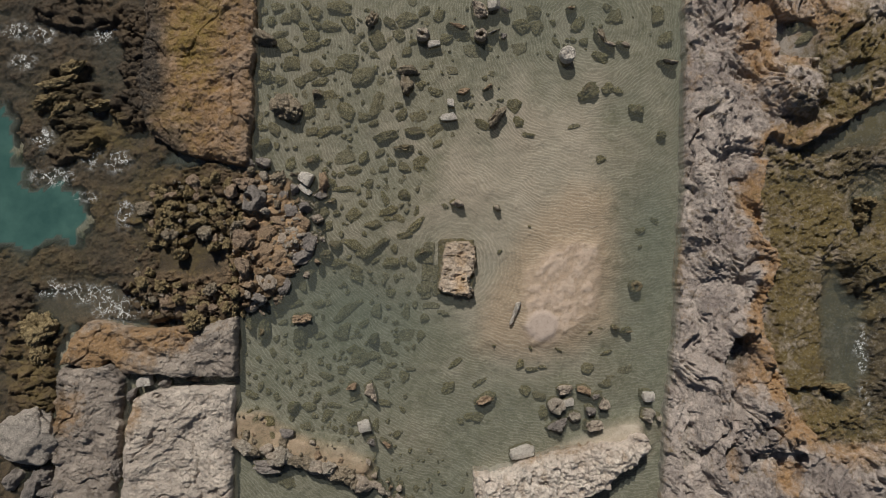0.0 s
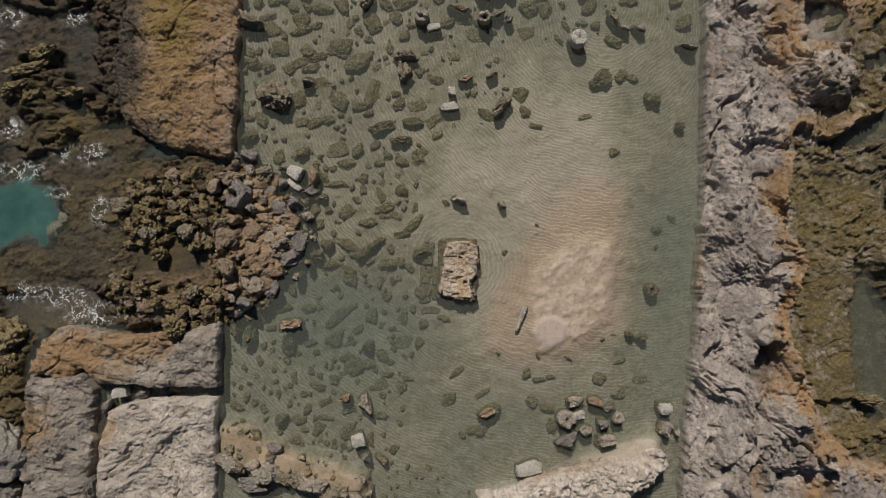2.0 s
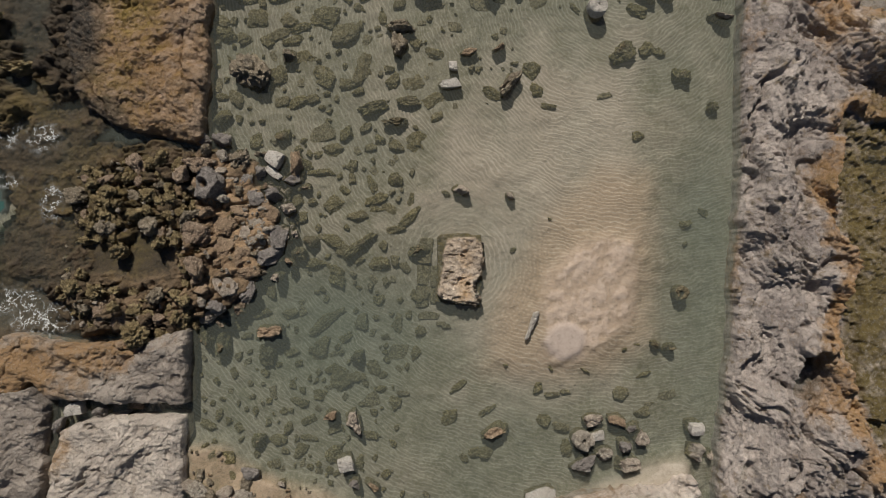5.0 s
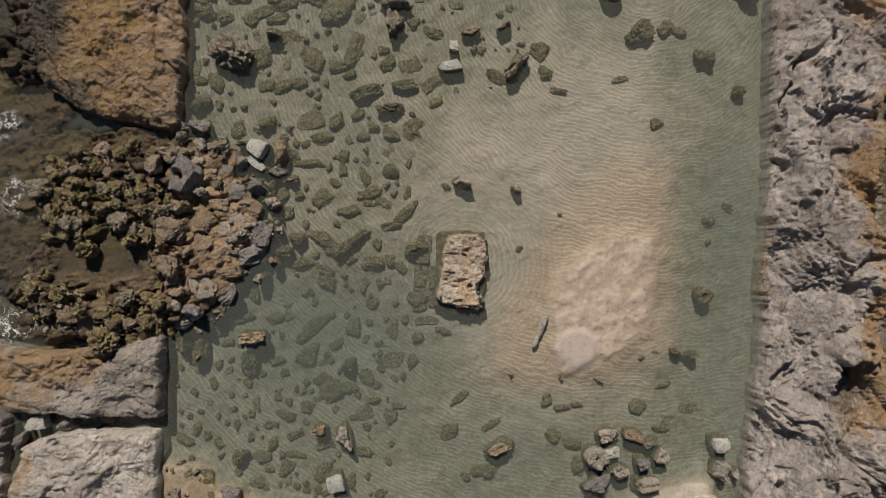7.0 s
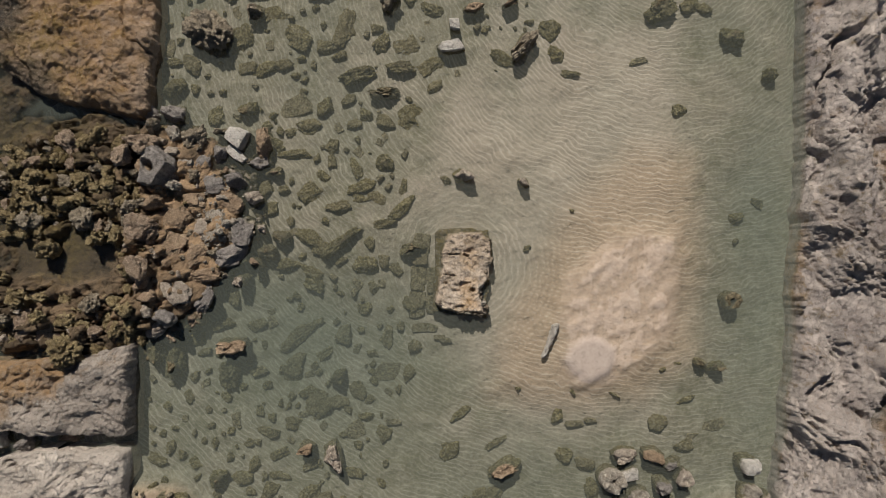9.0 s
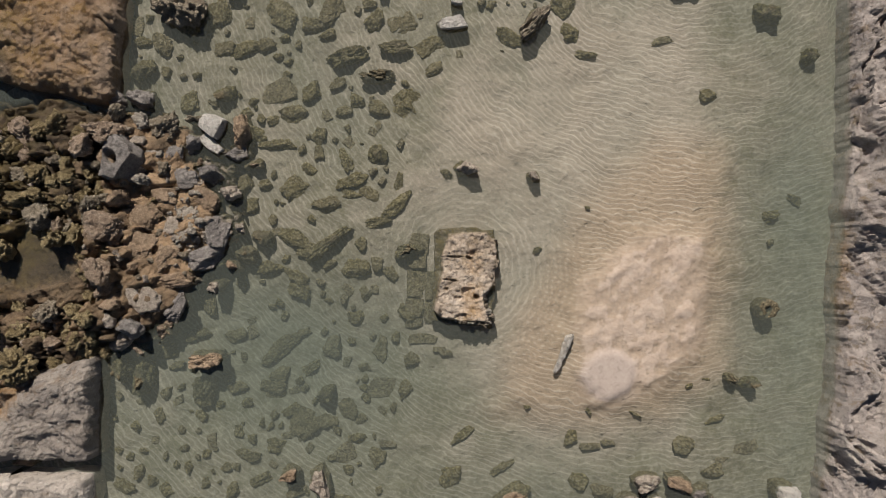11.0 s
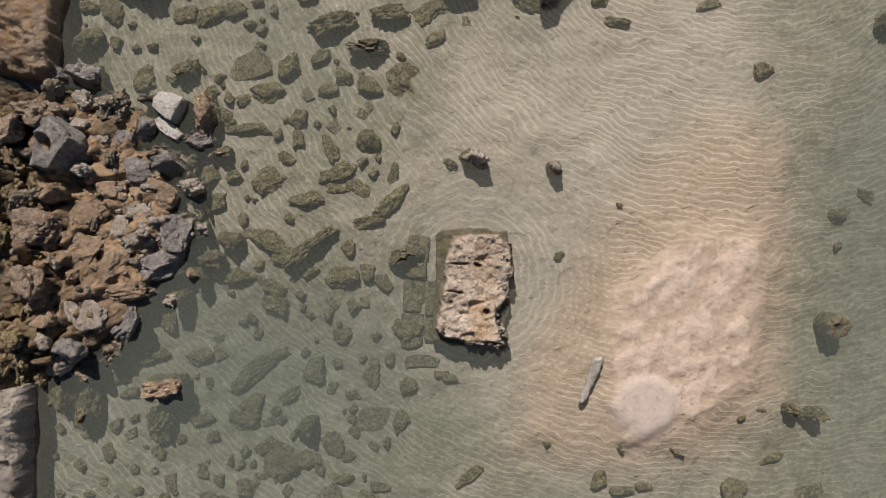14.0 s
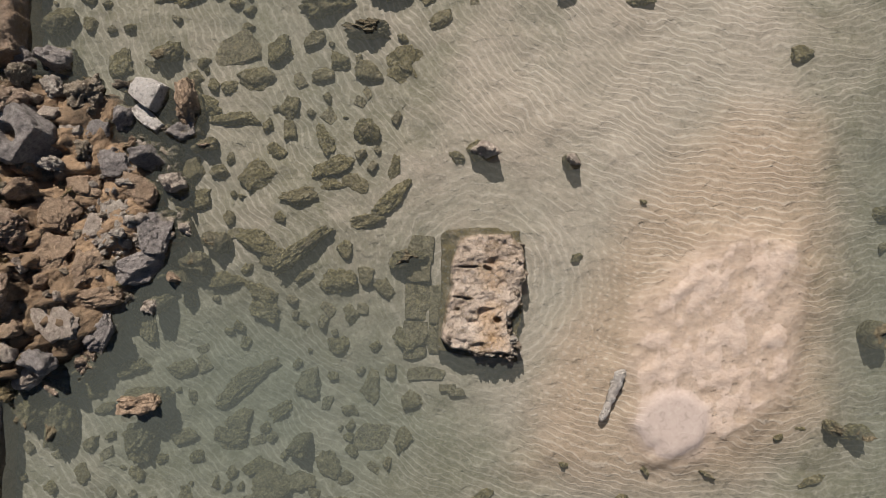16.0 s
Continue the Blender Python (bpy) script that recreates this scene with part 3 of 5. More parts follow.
def shore(x, y):
    """The low wave-washed shelf, with pools, crusts and the foot of the rubble heap."""
    d = inside(x, y, WEST_AREA) + rough(x, y, 0.35, 61)
    z = -0.02 + 0.13 * fbm(x * 0.55, y * 0.55, 5, 62, 0.55)
    _, gap, _ = cells(x * 0.9 + 0.4 * fbm(x, y, 3, 63), y * 0.9, 64)
    z += 0.07 * step(0.0, 0.35, gap) + 0.30 * (crag(x * 0.8, y * 0.9, 65) - 0.5) + 0.14 * (crag(x * 2.6, y * 2.6, 74) - 0.5) + 0.06 * fbm(x * 4, y * 4, 4, 60, 0.65)
    z -= 0.13 * step(-11.5, -14.0, x)
    lump = np.maximum.reduce([blob(x, y, -15.54, 7.51, 1.3, 0.6, 15), blob(x, y, -15.6, 6.58, 1.5, 0.45, 25), blob(x, y, -15.44, 6.0, 1.3, 0.35, 30), blob(x, y, -15.24, 5.18, 1.1, 0.9),
                              blob(x, y, -12.87, 7.82, 0.8, 0.8), blob(x, y, -13.01, 6.08, 0.8, 0.9), blob(x, y, -15.72, 4.26, 1.0, 0.6), blob(x, y, -12.84, 9.1, 0.8, 0.9),
                              blob(x, y, -17.02, -3.87, 1.4, 2.6), blob(x, y, -14.68, 10.06, 2.2, 0.7)])
    tall = step(-0.1, 0.25, lump + 0.35 * fbm(x * 1.2, y * 1.2, 4, 66))
    f1, gap2, who = cells(x * 1.9 + 0.5 * fbm(x * 2, y * 2, 3, 67), y * 2.8, 68)
    z += tall * (0.20 + 0.32 * who * step(0.0, 0.2, gap2))
    heap = step(-0.25, 0.45, np.maximum(blob(x, y, -8.37, 0.65, 4.4, 3.1), blob(x, y, -10.28, -1.67, 3.6, 1.3)) + 0.22 * fbm(x * 0.9, y * 0.9, 3, 75))
    heap *= 1 - step(-0.25, 0.25, inside(x, y, HEAP_FLOOR) + rough(x, y, 0.25, 76))
    f1, gap3, who3 = cells(x * 1.45 + 0.7 * fbm(x * 2, y * 2, 3, 69), y * 1.7, 70)
    z += heap * (0.02 + 0.46 * (0.25 + 0.75 * who3) * step(0.02, 0.24, gap3) * step(-6.5, -8.5, x) + 0.10 * who3 + (0.12 + 0.43 * step(-6.5, -8.5, x)) * (crag(x * 1.9, y * 1.9, 73) - 0.45))
    z += (-0.035 + 0.05 * fbm(x * 2, y * 2, 5, 77) - z) * step(-0.15, 0.2, inside(x, y, HEAP_FLOOR) + rough(x, y, 0.25, 76))
    z = np.where(inside(x, y, NW_SLAB) > 0.4, -0.5, z)
    z += (-0.35 - z) * step(-0.2, 0.4, inside(x, y, CREEK) + rough(x, y, 0.3, 71))
    z += (-1.8 - z) * step(-0.7, 0.7, inside(x, y, PIT) + rough(x, y, 0.5, 72))
    return -0.9 + (z + 0.9) * step(-0.4, 0.1, d)


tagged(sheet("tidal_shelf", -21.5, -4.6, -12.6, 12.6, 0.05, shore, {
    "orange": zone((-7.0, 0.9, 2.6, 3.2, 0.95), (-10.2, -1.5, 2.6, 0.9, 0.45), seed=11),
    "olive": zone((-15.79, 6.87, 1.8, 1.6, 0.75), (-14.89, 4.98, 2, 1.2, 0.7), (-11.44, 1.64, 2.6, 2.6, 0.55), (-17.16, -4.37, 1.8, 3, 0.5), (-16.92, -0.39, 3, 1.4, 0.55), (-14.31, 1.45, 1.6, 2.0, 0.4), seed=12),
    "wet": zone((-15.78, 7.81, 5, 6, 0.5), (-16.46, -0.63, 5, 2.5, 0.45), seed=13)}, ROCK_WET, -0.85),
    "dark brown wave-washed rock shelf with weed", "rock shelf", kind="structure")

# ---- east shore ----
EAST = [(10.08, 11.55), (10.13, 10.15), (10.09, 7.82), (9.90, 3.15), (9.78, -0.36), (9.55, -2.93), (9.22, -5.73), (8.96, -7.60), (8.78, -11.57), (25.93, -11.90), (26.27, 11.33)]
EAST_HIGH = [(9.50, 11.91), (13.79, 11.85), (16.23, 11.82), (21.35, 11.74), (21.27, 6.88), (18.18, 5.65), (16.59, 4.82), (15.18, 4.42), (14.71, 4.08), (13.44, 4.22), (12.95, 2.37), (13.30, 0.05), (13.82, -0.88), (13.11, -2.03), (12.97, -3.65), (13.60, -5.05), (13.97, -6.22), (14.31, -7.15), (15.68, -8.57), (21.05, -8.44), (21.00, -11.69), (8.20, -11.45)]
BASIN = [(13.99, 9.39), (15.32, 9.32), (15.83, 8.85), (15.76, 7.78), (13.95, 7.85)]
POOL_NE = [(15.36, 4.01), (15.79, 4.57), (16.99, 5.03), (18.34, 5.72), (19.60, 5.90), (19.60, 5.07), (18.05, 4.13), (16.98, 3.98), (16.02, 3.81)]
POOL_TOP = [(16.18, 6.65), (16.43, 7.12), (17.03, 7.40), (17.87, 7.81), (18.10, 7.57), (17.50, 6.99), (16.78, 6.69)]
OLIVE_SLAB = [(14.00, -0.43), (15.29, -0.57), (15.74, -2.10), (15.75, -4.45), (15.57, -5.85), (14.03, -6.06), (13.71, -3.94)]
SPUR = [(16.64, -0.35), (18.24, -0.26), (19.00, -0.96), (17.32, -1.88), (16.85, -2.39), (16.58, -1.64)]


def east(x, y):
    d = inside(x - 0.15, y, EAST) + 0.10 * fbm(x * 1.3, y * 1.3, 5, 201, 0.6)
    low = 0.03 + 0.42 * terrace(fbm(x * 0.45, y * 0.5, 5, 202, 0.55), 3.5, 0.82) + 0.26 * (crag(x * 0.8, y * 0.8, 203) - 0.5) + 0.16 * (crag(x * 2.4, y * 2.4, 219) - 0.5) + 0.05 * fbm(x * 4, y * 4, 4, 218, 0.65)
    u, v = x * 0.94 + y * 0.34, y * 0.94 - x * 0.34
    bend = fbm(x * 0.3, y * 0.3, 3, 204)
    layer = fbm(u * 0.55 + bend, v * 0.28 + bend, 5, 205, 0.55)
    thin = terrace(fbm(u * 1.7 + 1.4 * bend, v * 0.75 + bend, 4, 224), 3.0, 0.82)
    crack = step(0.94, 1.0, 1 - np.abs(fbm(u * 0.50 + 0.5 * bend, v * 0.20, 4, 206))) * step(0.3, 0.55, vnoise(x * 0.5, y * 0.5, 225))
    pits = step(0.74, 0.92, vnoise(x * 2.7, y * 2.7, 226)) * step(0.4, 0.7, vnoise(x * 0.7, y * 0.7, 227))
    high = 0.62 + 0.62 * terrace(layer, 4.5, 0.88) + 0.13 * thin + 0.09 * (crag(u * 1.5, v * 0.9, 207) - 0.5) + 0.06 * fbm(u * 5.0, v * 3.6, 4, 217, 0.7) - 0.42 * crack - 0.12 * pits
    high -= 0.35 * step(14.0, 16.5, x) * step(4.0, 5.5, y)
    high += 0.45 * step(0.0, 0.5, blob(x, y, 14.75, 6.46, 1.5, 1.2) + 0.25 * fbm(x, y, 4, 208))
    knoll = blob(x, y, 13.20, -7.25, 1.35, 1.55) + 0.16 * fbm(x, y, 4, 209)
    high += 0.75 * terrace(np.clip(1.3 * knoll, 0, 0.8), 6.0, 0.7)
    high += 0.40 * step(0.0, 0.12, blob(x, y, 14.35, -8.10, 0.85, 0.60, 20) + 0.12 * fbm(x, y, 4, 230))
    high -= 0.30 * step(-0.25, 0.0, knoll) * step(0.05, -0.1, knoll)
    high += 0.45 * step(0.0, 0.25, blob(x, y, 12.14, -3.30, 0.7, 0.6) + 0.2 * fbm(x, y, 4, 210))
    high -= 1.0 * step(0.0, 0.2, blob(x, y, 12.01, -4.40, 0.50, 0.85, -15) + 0.2 * fbm(x, y, 4, 211))
    for cx, cy, rx, ry, deep in ((11.81, -6.75, 0.35, 0.95, 0.3), (11.70, -8.88, 0.38, 0.80, 0.55), (10.07, -8.60, 0.42, 1.4, 0.35), (10.59, -9.87, 0.5, 0.5, 0.25),
                                 (12.11, -2.13, 0.35, 0.85, 0.3), (10.64, 0.44, 0.2, 0.8, 0.2), (14.14, -9.63, 0.6, 0.8, 0.7), (14.30, -8.75, 0.9, 0.35, 0.5), (17.09, -8.25, 1.1, 0.7, 0.6), (10.08, 1.96, 0.45, 0.6, 0.45)):
        high -= deep * step(0.0, 0.3, blob(x, y, cx, cy, rx, ry) + 0.15 * fbm(x * 1.5, y * 1.5, 3, 212))
    z = low + (np.maximum(high, low) - low) * step(-0.12, 0.06, inside(x, y, EAST_HIGH) + rough(x, y, 0.3, 213))
    z += (0.34 + 0.5 * low - z) * step(-0.12, 0.05, inside(x, y, OLIVE_SLAB) + rough(x, y, 0.2, 228))
    z += (-0.40 - z) * step(-0.15, 0.08, np.maximum(inside(x, y, POOL_NE), inside(x, y, POOL_TOP)) + rough(x, y, 0.22, 229))
    z += 0.50 * step(-0.1, 0.1, inside(x, y, SPUR) + rough(x, y, 0.2, 214))
    z += (-0.28 - z) * step(-0.06, 0.03, inside(x, y, BASIN) + 0.03 * fbm(x * 2, y * 2, 3, 215))
    z += (-0.5 - z) * step(-0.5, 0.3, inside(x, y, CHANNEL) + rough(x, y, 0.4, 216))
    z -= 0.34 * step(0.9, 0.0, d)
    return -0.9 + (z + 0.9) * step(-0.06, 0.02, d)


def east_orange(x, y):
    d = inside(x, y, EAST_HIGH) + rough(x, y, 0.3, 213)
    rim = step(-0.15, 0.05, d) * step(-9.2, -8.0, y) * step(1.2, 0.3, d - 0.5 * fbm(x * 0.8, y * 0.8, 4, 220)) * step(9.6, 11.2, x)
    extra = zone((13.16, 8.62, 1.2, 3.2, 0.8), (13.00, -4.83, 0.9, 1.3, 0.9), (15.95, -7.60, 1.8, 0.9, 0.95), (17.2, -8.7, 1.6, 0.6, 0.7), (12.4, -5.3, 0.7, 0.9, 0.8), (14.14, -9.63, 0.7, 0.9, 0.9), (11.7, -8.88, 0.4, 0.8, 0.7), (16.2, 9.2, 2.0, 1.6, 0.75), (14.6, 7.6, 1.3, 0.5, 0.8), seed=21)(x, y)
    edge = 0.45 * step(0.14, 0.0, inside(x, y, EAST) + 0.1 * fbm(x, y, 4, 223))
    return np.maximum.reduce([0.95 * rim, 1.15 * extra, edge]) + 0.15 * fbm(x * 1.5, y * 1.5, 3, 222)


def east_olive(x, y):
    d = inside(x, y, EAST_HIGH) + rough(x, y, 0.3, 213)
    extra = zone((17.6, 7.4, 2.4, 2.6, 0.85), (16.4, 5.6, 2.2, 1.1, 0.8), (17.43, 5.36, 2.2, 1.2, 0.6), (14.37, 4.59, 1.2, 0.7, 0.5), (17.70, 7.22, 1.6, 1.2, 0.4), seed=24)(x, y)
    return np.maximum(0.95 * step(0.15, -0.35, d), extra) + 0.25 * fbm(x * 0.9, y * 0.9, 4, 221)


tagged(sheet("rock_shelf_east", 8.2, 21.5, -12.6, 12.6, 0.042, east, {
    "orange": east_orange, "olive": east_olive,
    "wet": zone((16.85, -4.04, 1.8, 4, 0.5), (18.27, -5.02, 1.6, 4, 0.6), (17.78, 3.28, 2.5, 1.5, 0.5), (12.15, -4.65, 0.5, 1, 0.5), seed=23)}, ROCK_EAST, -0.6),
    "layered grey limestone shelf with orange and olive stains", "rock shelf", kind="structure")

# ---- south wall of white conglomerate ----
WHITE = [(1.11, -9.40), (2.43, -9.15), (3.81, -8.76), (5.43, -8.33), (7.05, -8.13), (8.09, -7.88), (8.20, -8.27), (7.50, -9.06), (6.68, -9.51), (6.56, -9.92), (5.40, -10.29), (4.70, -11.08), (1.25, -11.02)]


def white_top(x, y):
    d = inside(x, y, WHITE) + 0.13 * fbm(x * 2, y * 2, 4, 301, 0.6)
    f1, gap, who = cells(x * 5.2 + 0.9 * fbm(x * 3, y * 3, 3, 304), y * 5.6, 302)
    knobs = 0.13 * who * step(0, 0.3, gap) + 0.26 * (crag(x * 1.7, y * 1.7, 303, 6) - 0.5) + 0.09 * fbm(x * 5, y * 5, 4, 305, 0.7)
    hollow = step(0.72, 0.9, vnoise(x * 2.6, y * 2.6, 306))
    return -0.9 + (0.85 + knobs - 0.16 * hollow - 0.15 * step(0.3, 0.0, d) + 0.9) * step(-0.12, 0.0, d)

tagged(sheet("conglomerate_ridge", 0.6, 9.3, -13, -7.2, 0.04, white_top, {"orange": lambda x, y: 0.62 * step(0.55, 0.1, inside(x, y, WHITE)) * step(-0.05, 0.2, y + 9.3 - 0.22 * (x - 1.5)) + 0.25 * fbm(x * 2, y * 2, 4, 307), "olive": nothing, "wet": nothing}, ROCK_WHITE, -0.6),
       "white pitted conglomerate ridge along the pool's end", "rock ridge", kind="structure")

# ---- ruined base in the pool ----
BASE = [(0.07, 0.27), (0.43, 0.32), (1.01, 0.31), (1.21, 0.05), (1.26, -0.37), (1.20, -0.89), (0.99, -1.20), (0.92, -1.51), (1.09, -1.67), (1.04, -1.95), (0.41, -1.87), (-0.11, -1.76), (-0.32, -1.60), (-0.21, -1.18), (-0.07, -0.56), (-0.09, -0.25)]
FOOT = [(-0.25, 0.37), (0.24, 0.45), (1.25, 0.43), (1.29, -0.27), (1.10, -2.08), (0.42, -2.01), (-0.41, -1.89), (-0.33, -0.79)]


def base_top(x, y):
    d = inside(x, y, BASE) + 0.05 * fbm(x * 3, y * 3, 4, 401, 0.6)
    f1, gap, who = cells(x * 3.2 + 0.4 * fbm(x * 3, y * 3, 3, 402), y * 3.2, 403)
    top = 0.22 + 0.06 * fbm(x * 1.5, y * 1.5, 5, 404, 0.6) + 0.02 * who + 0.08 * (crag(x * 2.6, y * 3.0, 409, 5) - 0.5) + 0.03 * fbm(x * 9, y * 9, 3, 410)
    holes = np.maximum(0.5 * step(0.90, 0.99, vnoise(x * 4.6, y * 4.6, 405)), step(0.0, 0.4, np.maximum(blob(x, y, 0.56, -0.31, 0.10, 0.05, -30), blob(x, y, 0.73, -1.27, 0.09, 0.07, -30))))
    crevice = step(0.0, 0.5, np.maximum(blob(x, y, 0.10, -0.85, 0.22, 0.035, -8), blob(x, y, 0.25, -0.28, 0.28, 0.035)) + 0.2 * fbm(x * 6, y * 6, 3, 411))
    top -= 0.20 * holes + 0.14 * crevice + 0.05 * step(0.22, 0.0, d)
    top += 0.07 * step(0.18, 0.05, d) * step(-0.02, 0.06, d) * vnoise(x * 7, y * 7, 406)
    foot = -0.08 + 0.05 * fbm(x * 4, y * 4, 4, 407)
    df = inside(x, y, FOOT) + 0.05 * fbm(x * 3, y * 3, 4, 408, 0.6)
    z = -0.9 + (foot + 0.9) * step(-0.05, 0.02, df)
    return z + (np.maximum(top, z) - z) * step(-0.05, 0.03, d)


base = tagged(new("ruined_base"), "ruined rectangular tan stone base standing in the pool", "ruin")
base.matrix_world = pose(0.65, -1.0, -0.4)
core = sheet("core", -0.4, 1.7, -2.7, 0.7, 0.02, base_top, {"orange": zone((0.62, -1.25, 0.42, 0.6, 0.85), (0.65, -0.5, 0.35, 0.5, 0.6), seed=31), "olive": lambda x, y: 0.9 * step(0.06, -0.06, inside(x, y, BASE)), "wet": nothing}, ROCK_TAN, -0.6)
core.parent, core.matrix_parent_inverse = base, base.matrix_world.inverted()

# ---- water ----
def depth(x, y):
    west_z, east_z = shore(x, y), east(x, y)
    return -np.maximum.reduce([bed(x, y), np.where(west_z > -0.84, west_z, -9), np.where(east_z > -0.84, east_z, -9)])


def foam(x, y):
    spots = ((-16.39, 3.37, 1.0, 0.4), (-14.99, 2.41, 0.8, 0.3), (-17.69, 9.40, 1.0, 0.5), (-16.63, 9.26, 0.6, 0.5), (-14.17, 9.23, 0.7, 0.6), (-16.59, 4.91, 0.6, 0.6), (-13.67, 3.92, 0.7, 0.5), (-14.73, 4.17, 0.5, 0.7),
             (-13.36, 1.79, 0.35, 0.7), (-16.47, -1.34, 1.2, 0.45), (-15.06, -1.60, 1.3, 0.45), (-13.78, -2.33, 1.1, 0.6), (-17.48, 8.10, 0.7, 0.4), (17.64, -6.43, 0.35, 0.8), (17.29, -7.12, 0.5, 0.5), (17.44, -4.53, 0.3, 1.2))
    v = 0 * x
    for cx, cy, rx, ry in spots:
        v = np.maximum(v, 0.95 * step(-0.1, 0.6, blob(x, y, cx, cy, rx, ry) + 0.35 * fbm(x, y, 4, 501)))
    return v


tagged(sheet("water", -24, 24, -16, 16, 0.15, lambda x, y: 0 * x, {"depth": depth, "foam": foam}, WATER, far=1500),
       "clear shallow greenish sea water with small ripples", "water", kind="structure")

# ---- loose stones ----
LOOK_X, LOOK_Y = np.arange(-20, 20, 0.1), np.arange(-12.6, 12.6, 0.1)
LOOK = -depth(*np.meshgrid(LOOK_X, LOOK_Y))


def ground_at(x, y):
    """Height of whatever lies lowest under the sky at x, y."""
    return float(LOOK[min(max(int((y + 12.6) * 10 + 0.5), 0), len(LOOK_Y) - 1), min(max(int((x + 20) * 10 + 0.5), 0), len(LOOK_X) - 1)])


def within(x, y, outline):
    hit = False
    for (ax, ay), (bx, by) in zip(outline, outline[1:] + outline[:1]):
        if (ay > y) != (by > y) and x < ax + (y - ay) / (by - ay) * (bx - ax):
            hit = not hit
    return hit


def cube_grid(cuts):
    bm = bmesh.new()
    bmesh.ops.create_cube(bm, size=2.0)
    bmesh.ops.subdivide_edges(bm, edges=bm.edges[:], cuts=cuts, use_grid_fill=True)
    bm.verts.index_update()
    co, faces = np.array([v.co[:] for v in bm.verts]), [[v.index for v in f.verts] for f in bm.faces]
    bm.free()
    return co, faces


GRIDS = {"small": cube_grid(6), "middle": cube_grid(10), "large": cube_grid(26)}
pick = random.Random(11)
LABELS = {
    "sub": ("weed-covered squarish stone block lying under water", "stone block"),
    "flat": ("flat silted stone slab sunk in the bed", "stone slab"),
    "algae": ("olive weed-grown stone just breaking the water", "stone block"),
    "white": ("clean pale limestone block lying in the pool", "stone block"),
    "pink": ("pinkish grey limestone block above the water", "stone block"),
    "brown": ("orange-brown weathered stone above the water", "stone block"),
    "grey": ("dark grey rounded boulder above the water", "boulder"),
    "crust": ("rough crusted brown rock breaking the water", "rock"),
    "rim": ("rough tan stone", "stone block"),
    "heap": ("reddish brown jagged stone fallen on the heap", "rock"),
    "weedy": ("brown weed-crusted rock on the wet shore", "rock"),
    "boulder": ("large weathered grey limestone boulder", "boulder"),
    "course": ("squared stone of a sunken masonry course", "stone block"),
    "crustwhite": ("pale crusted limestone lump above the water", "rock"),
}


def outward(mesh):
    bm = bmesh.new()
    bm.from_mesh(mesh)
    bmesh.ops.recalc_face_normals(bm, faces=bm.faces[:])
    bm.to_mesh(mesh)
    bm.free()


def stone_mesh(name, length, width, height, kind, seed):
    """A worn block: between a box and an egg, with lumps and chipped corners."""
    boxy = {"sub": 0.66, "flat": 0.78, "crust": 0.40, "crustwhite": 0.45, "grey": 0.64, "weedy": 0.35, "heap": 0.64, "brown": 0.70, "course": 0.9, "white": 0.72, "pink": 0.70}.get(kind, 0.6) + pick.uniform(-0.1, 0.1)
    lump = {"crust": 0.30, "crustwhite": 0.20, "flat": 0.10, "algae": 0.26, "sub": 0.22, "grey": 0.22, "brown": 0.22, "pink": 0.18, "weedy": 0.34, "heap": 0.28, "course": 0.05, "boulder": 0.14, "white": 0.06}.get(kind, 0.2)
    craggy = {"crust": 0.30, "weedy": 0.42, "heap": 0.08, "algae": 0.20, "sub": 0.14, "brown": 0.04, "rim": 0.2, "crustwhite": 0.20}.get(kind, 0.05)
    CUBE_CO, CUBE_FACES = GRIDS["small" if length < 0.30 else "middle" if length < 0.62 else "large"]
    unit = CUBE_CO / np.linalg.norm(CUBE_CO, axis=1)[:, None]
    co = CUBE_CO * 0.86 * boxy + unit * (1 - boxy)
    for _ in range(5 if lump > 0.12 else 2):
        way = np.array([pick.uniform(-1, 1), pick.uniform(-1, 1), pick.uniform(-0.2, 0.9)])
        way /= np.linalg.norm(way)
        over = np.maximum(co @ way - (pick.uniform(0.60, 0.88) if lump > 0.12 else pick.uniform(0.86, 1.0)), 0)
        co = co - over[:, None] * way
    lean = 0.06 if kind == "course" else 0.22
    taper, skew = pick.uniform(-lean, lean), pick.uniform(-lean, lean)
    co[:, 1] *= 1 + taper * co[:, 0]
    co[:, 0] += skew * co[:, 1]
    push = np.array([noise.fractal(Vector(u) * 1.3 + Vector((seed * 3.7, seed, 0)), 0.9, 2.1, 3) for u in co])
    fine = np.array([noise.fractal(Vector(u) * 4.0 + Vector((0, seed * 1.3, seed)), 0.8, 2.1, 3) for u in co])
    ridge = np.array([1 - 2.2 * abs(noise.noise(Vector(u) * 2.6 + Vector((seed, 0, seed * 2.1)))) for u in co])
    co = co + unit * (lump * push + 0.5 * lump * fine + craggy * (ridge - 0.45))[:, None]
    co *= np.array([length / 2, width / 2, height / 2]) * 1.10
    mesh = bpy.data.meshes.new(name)
    mesh.from_pydata(co.tolist(), [], CUBE_FACES)
    mesh.polygons.foreach_set("use_smooth", np.ones(len(CUBE_FACES), bool))
    mesh.materials.append(STONES[kind])
    return mesh


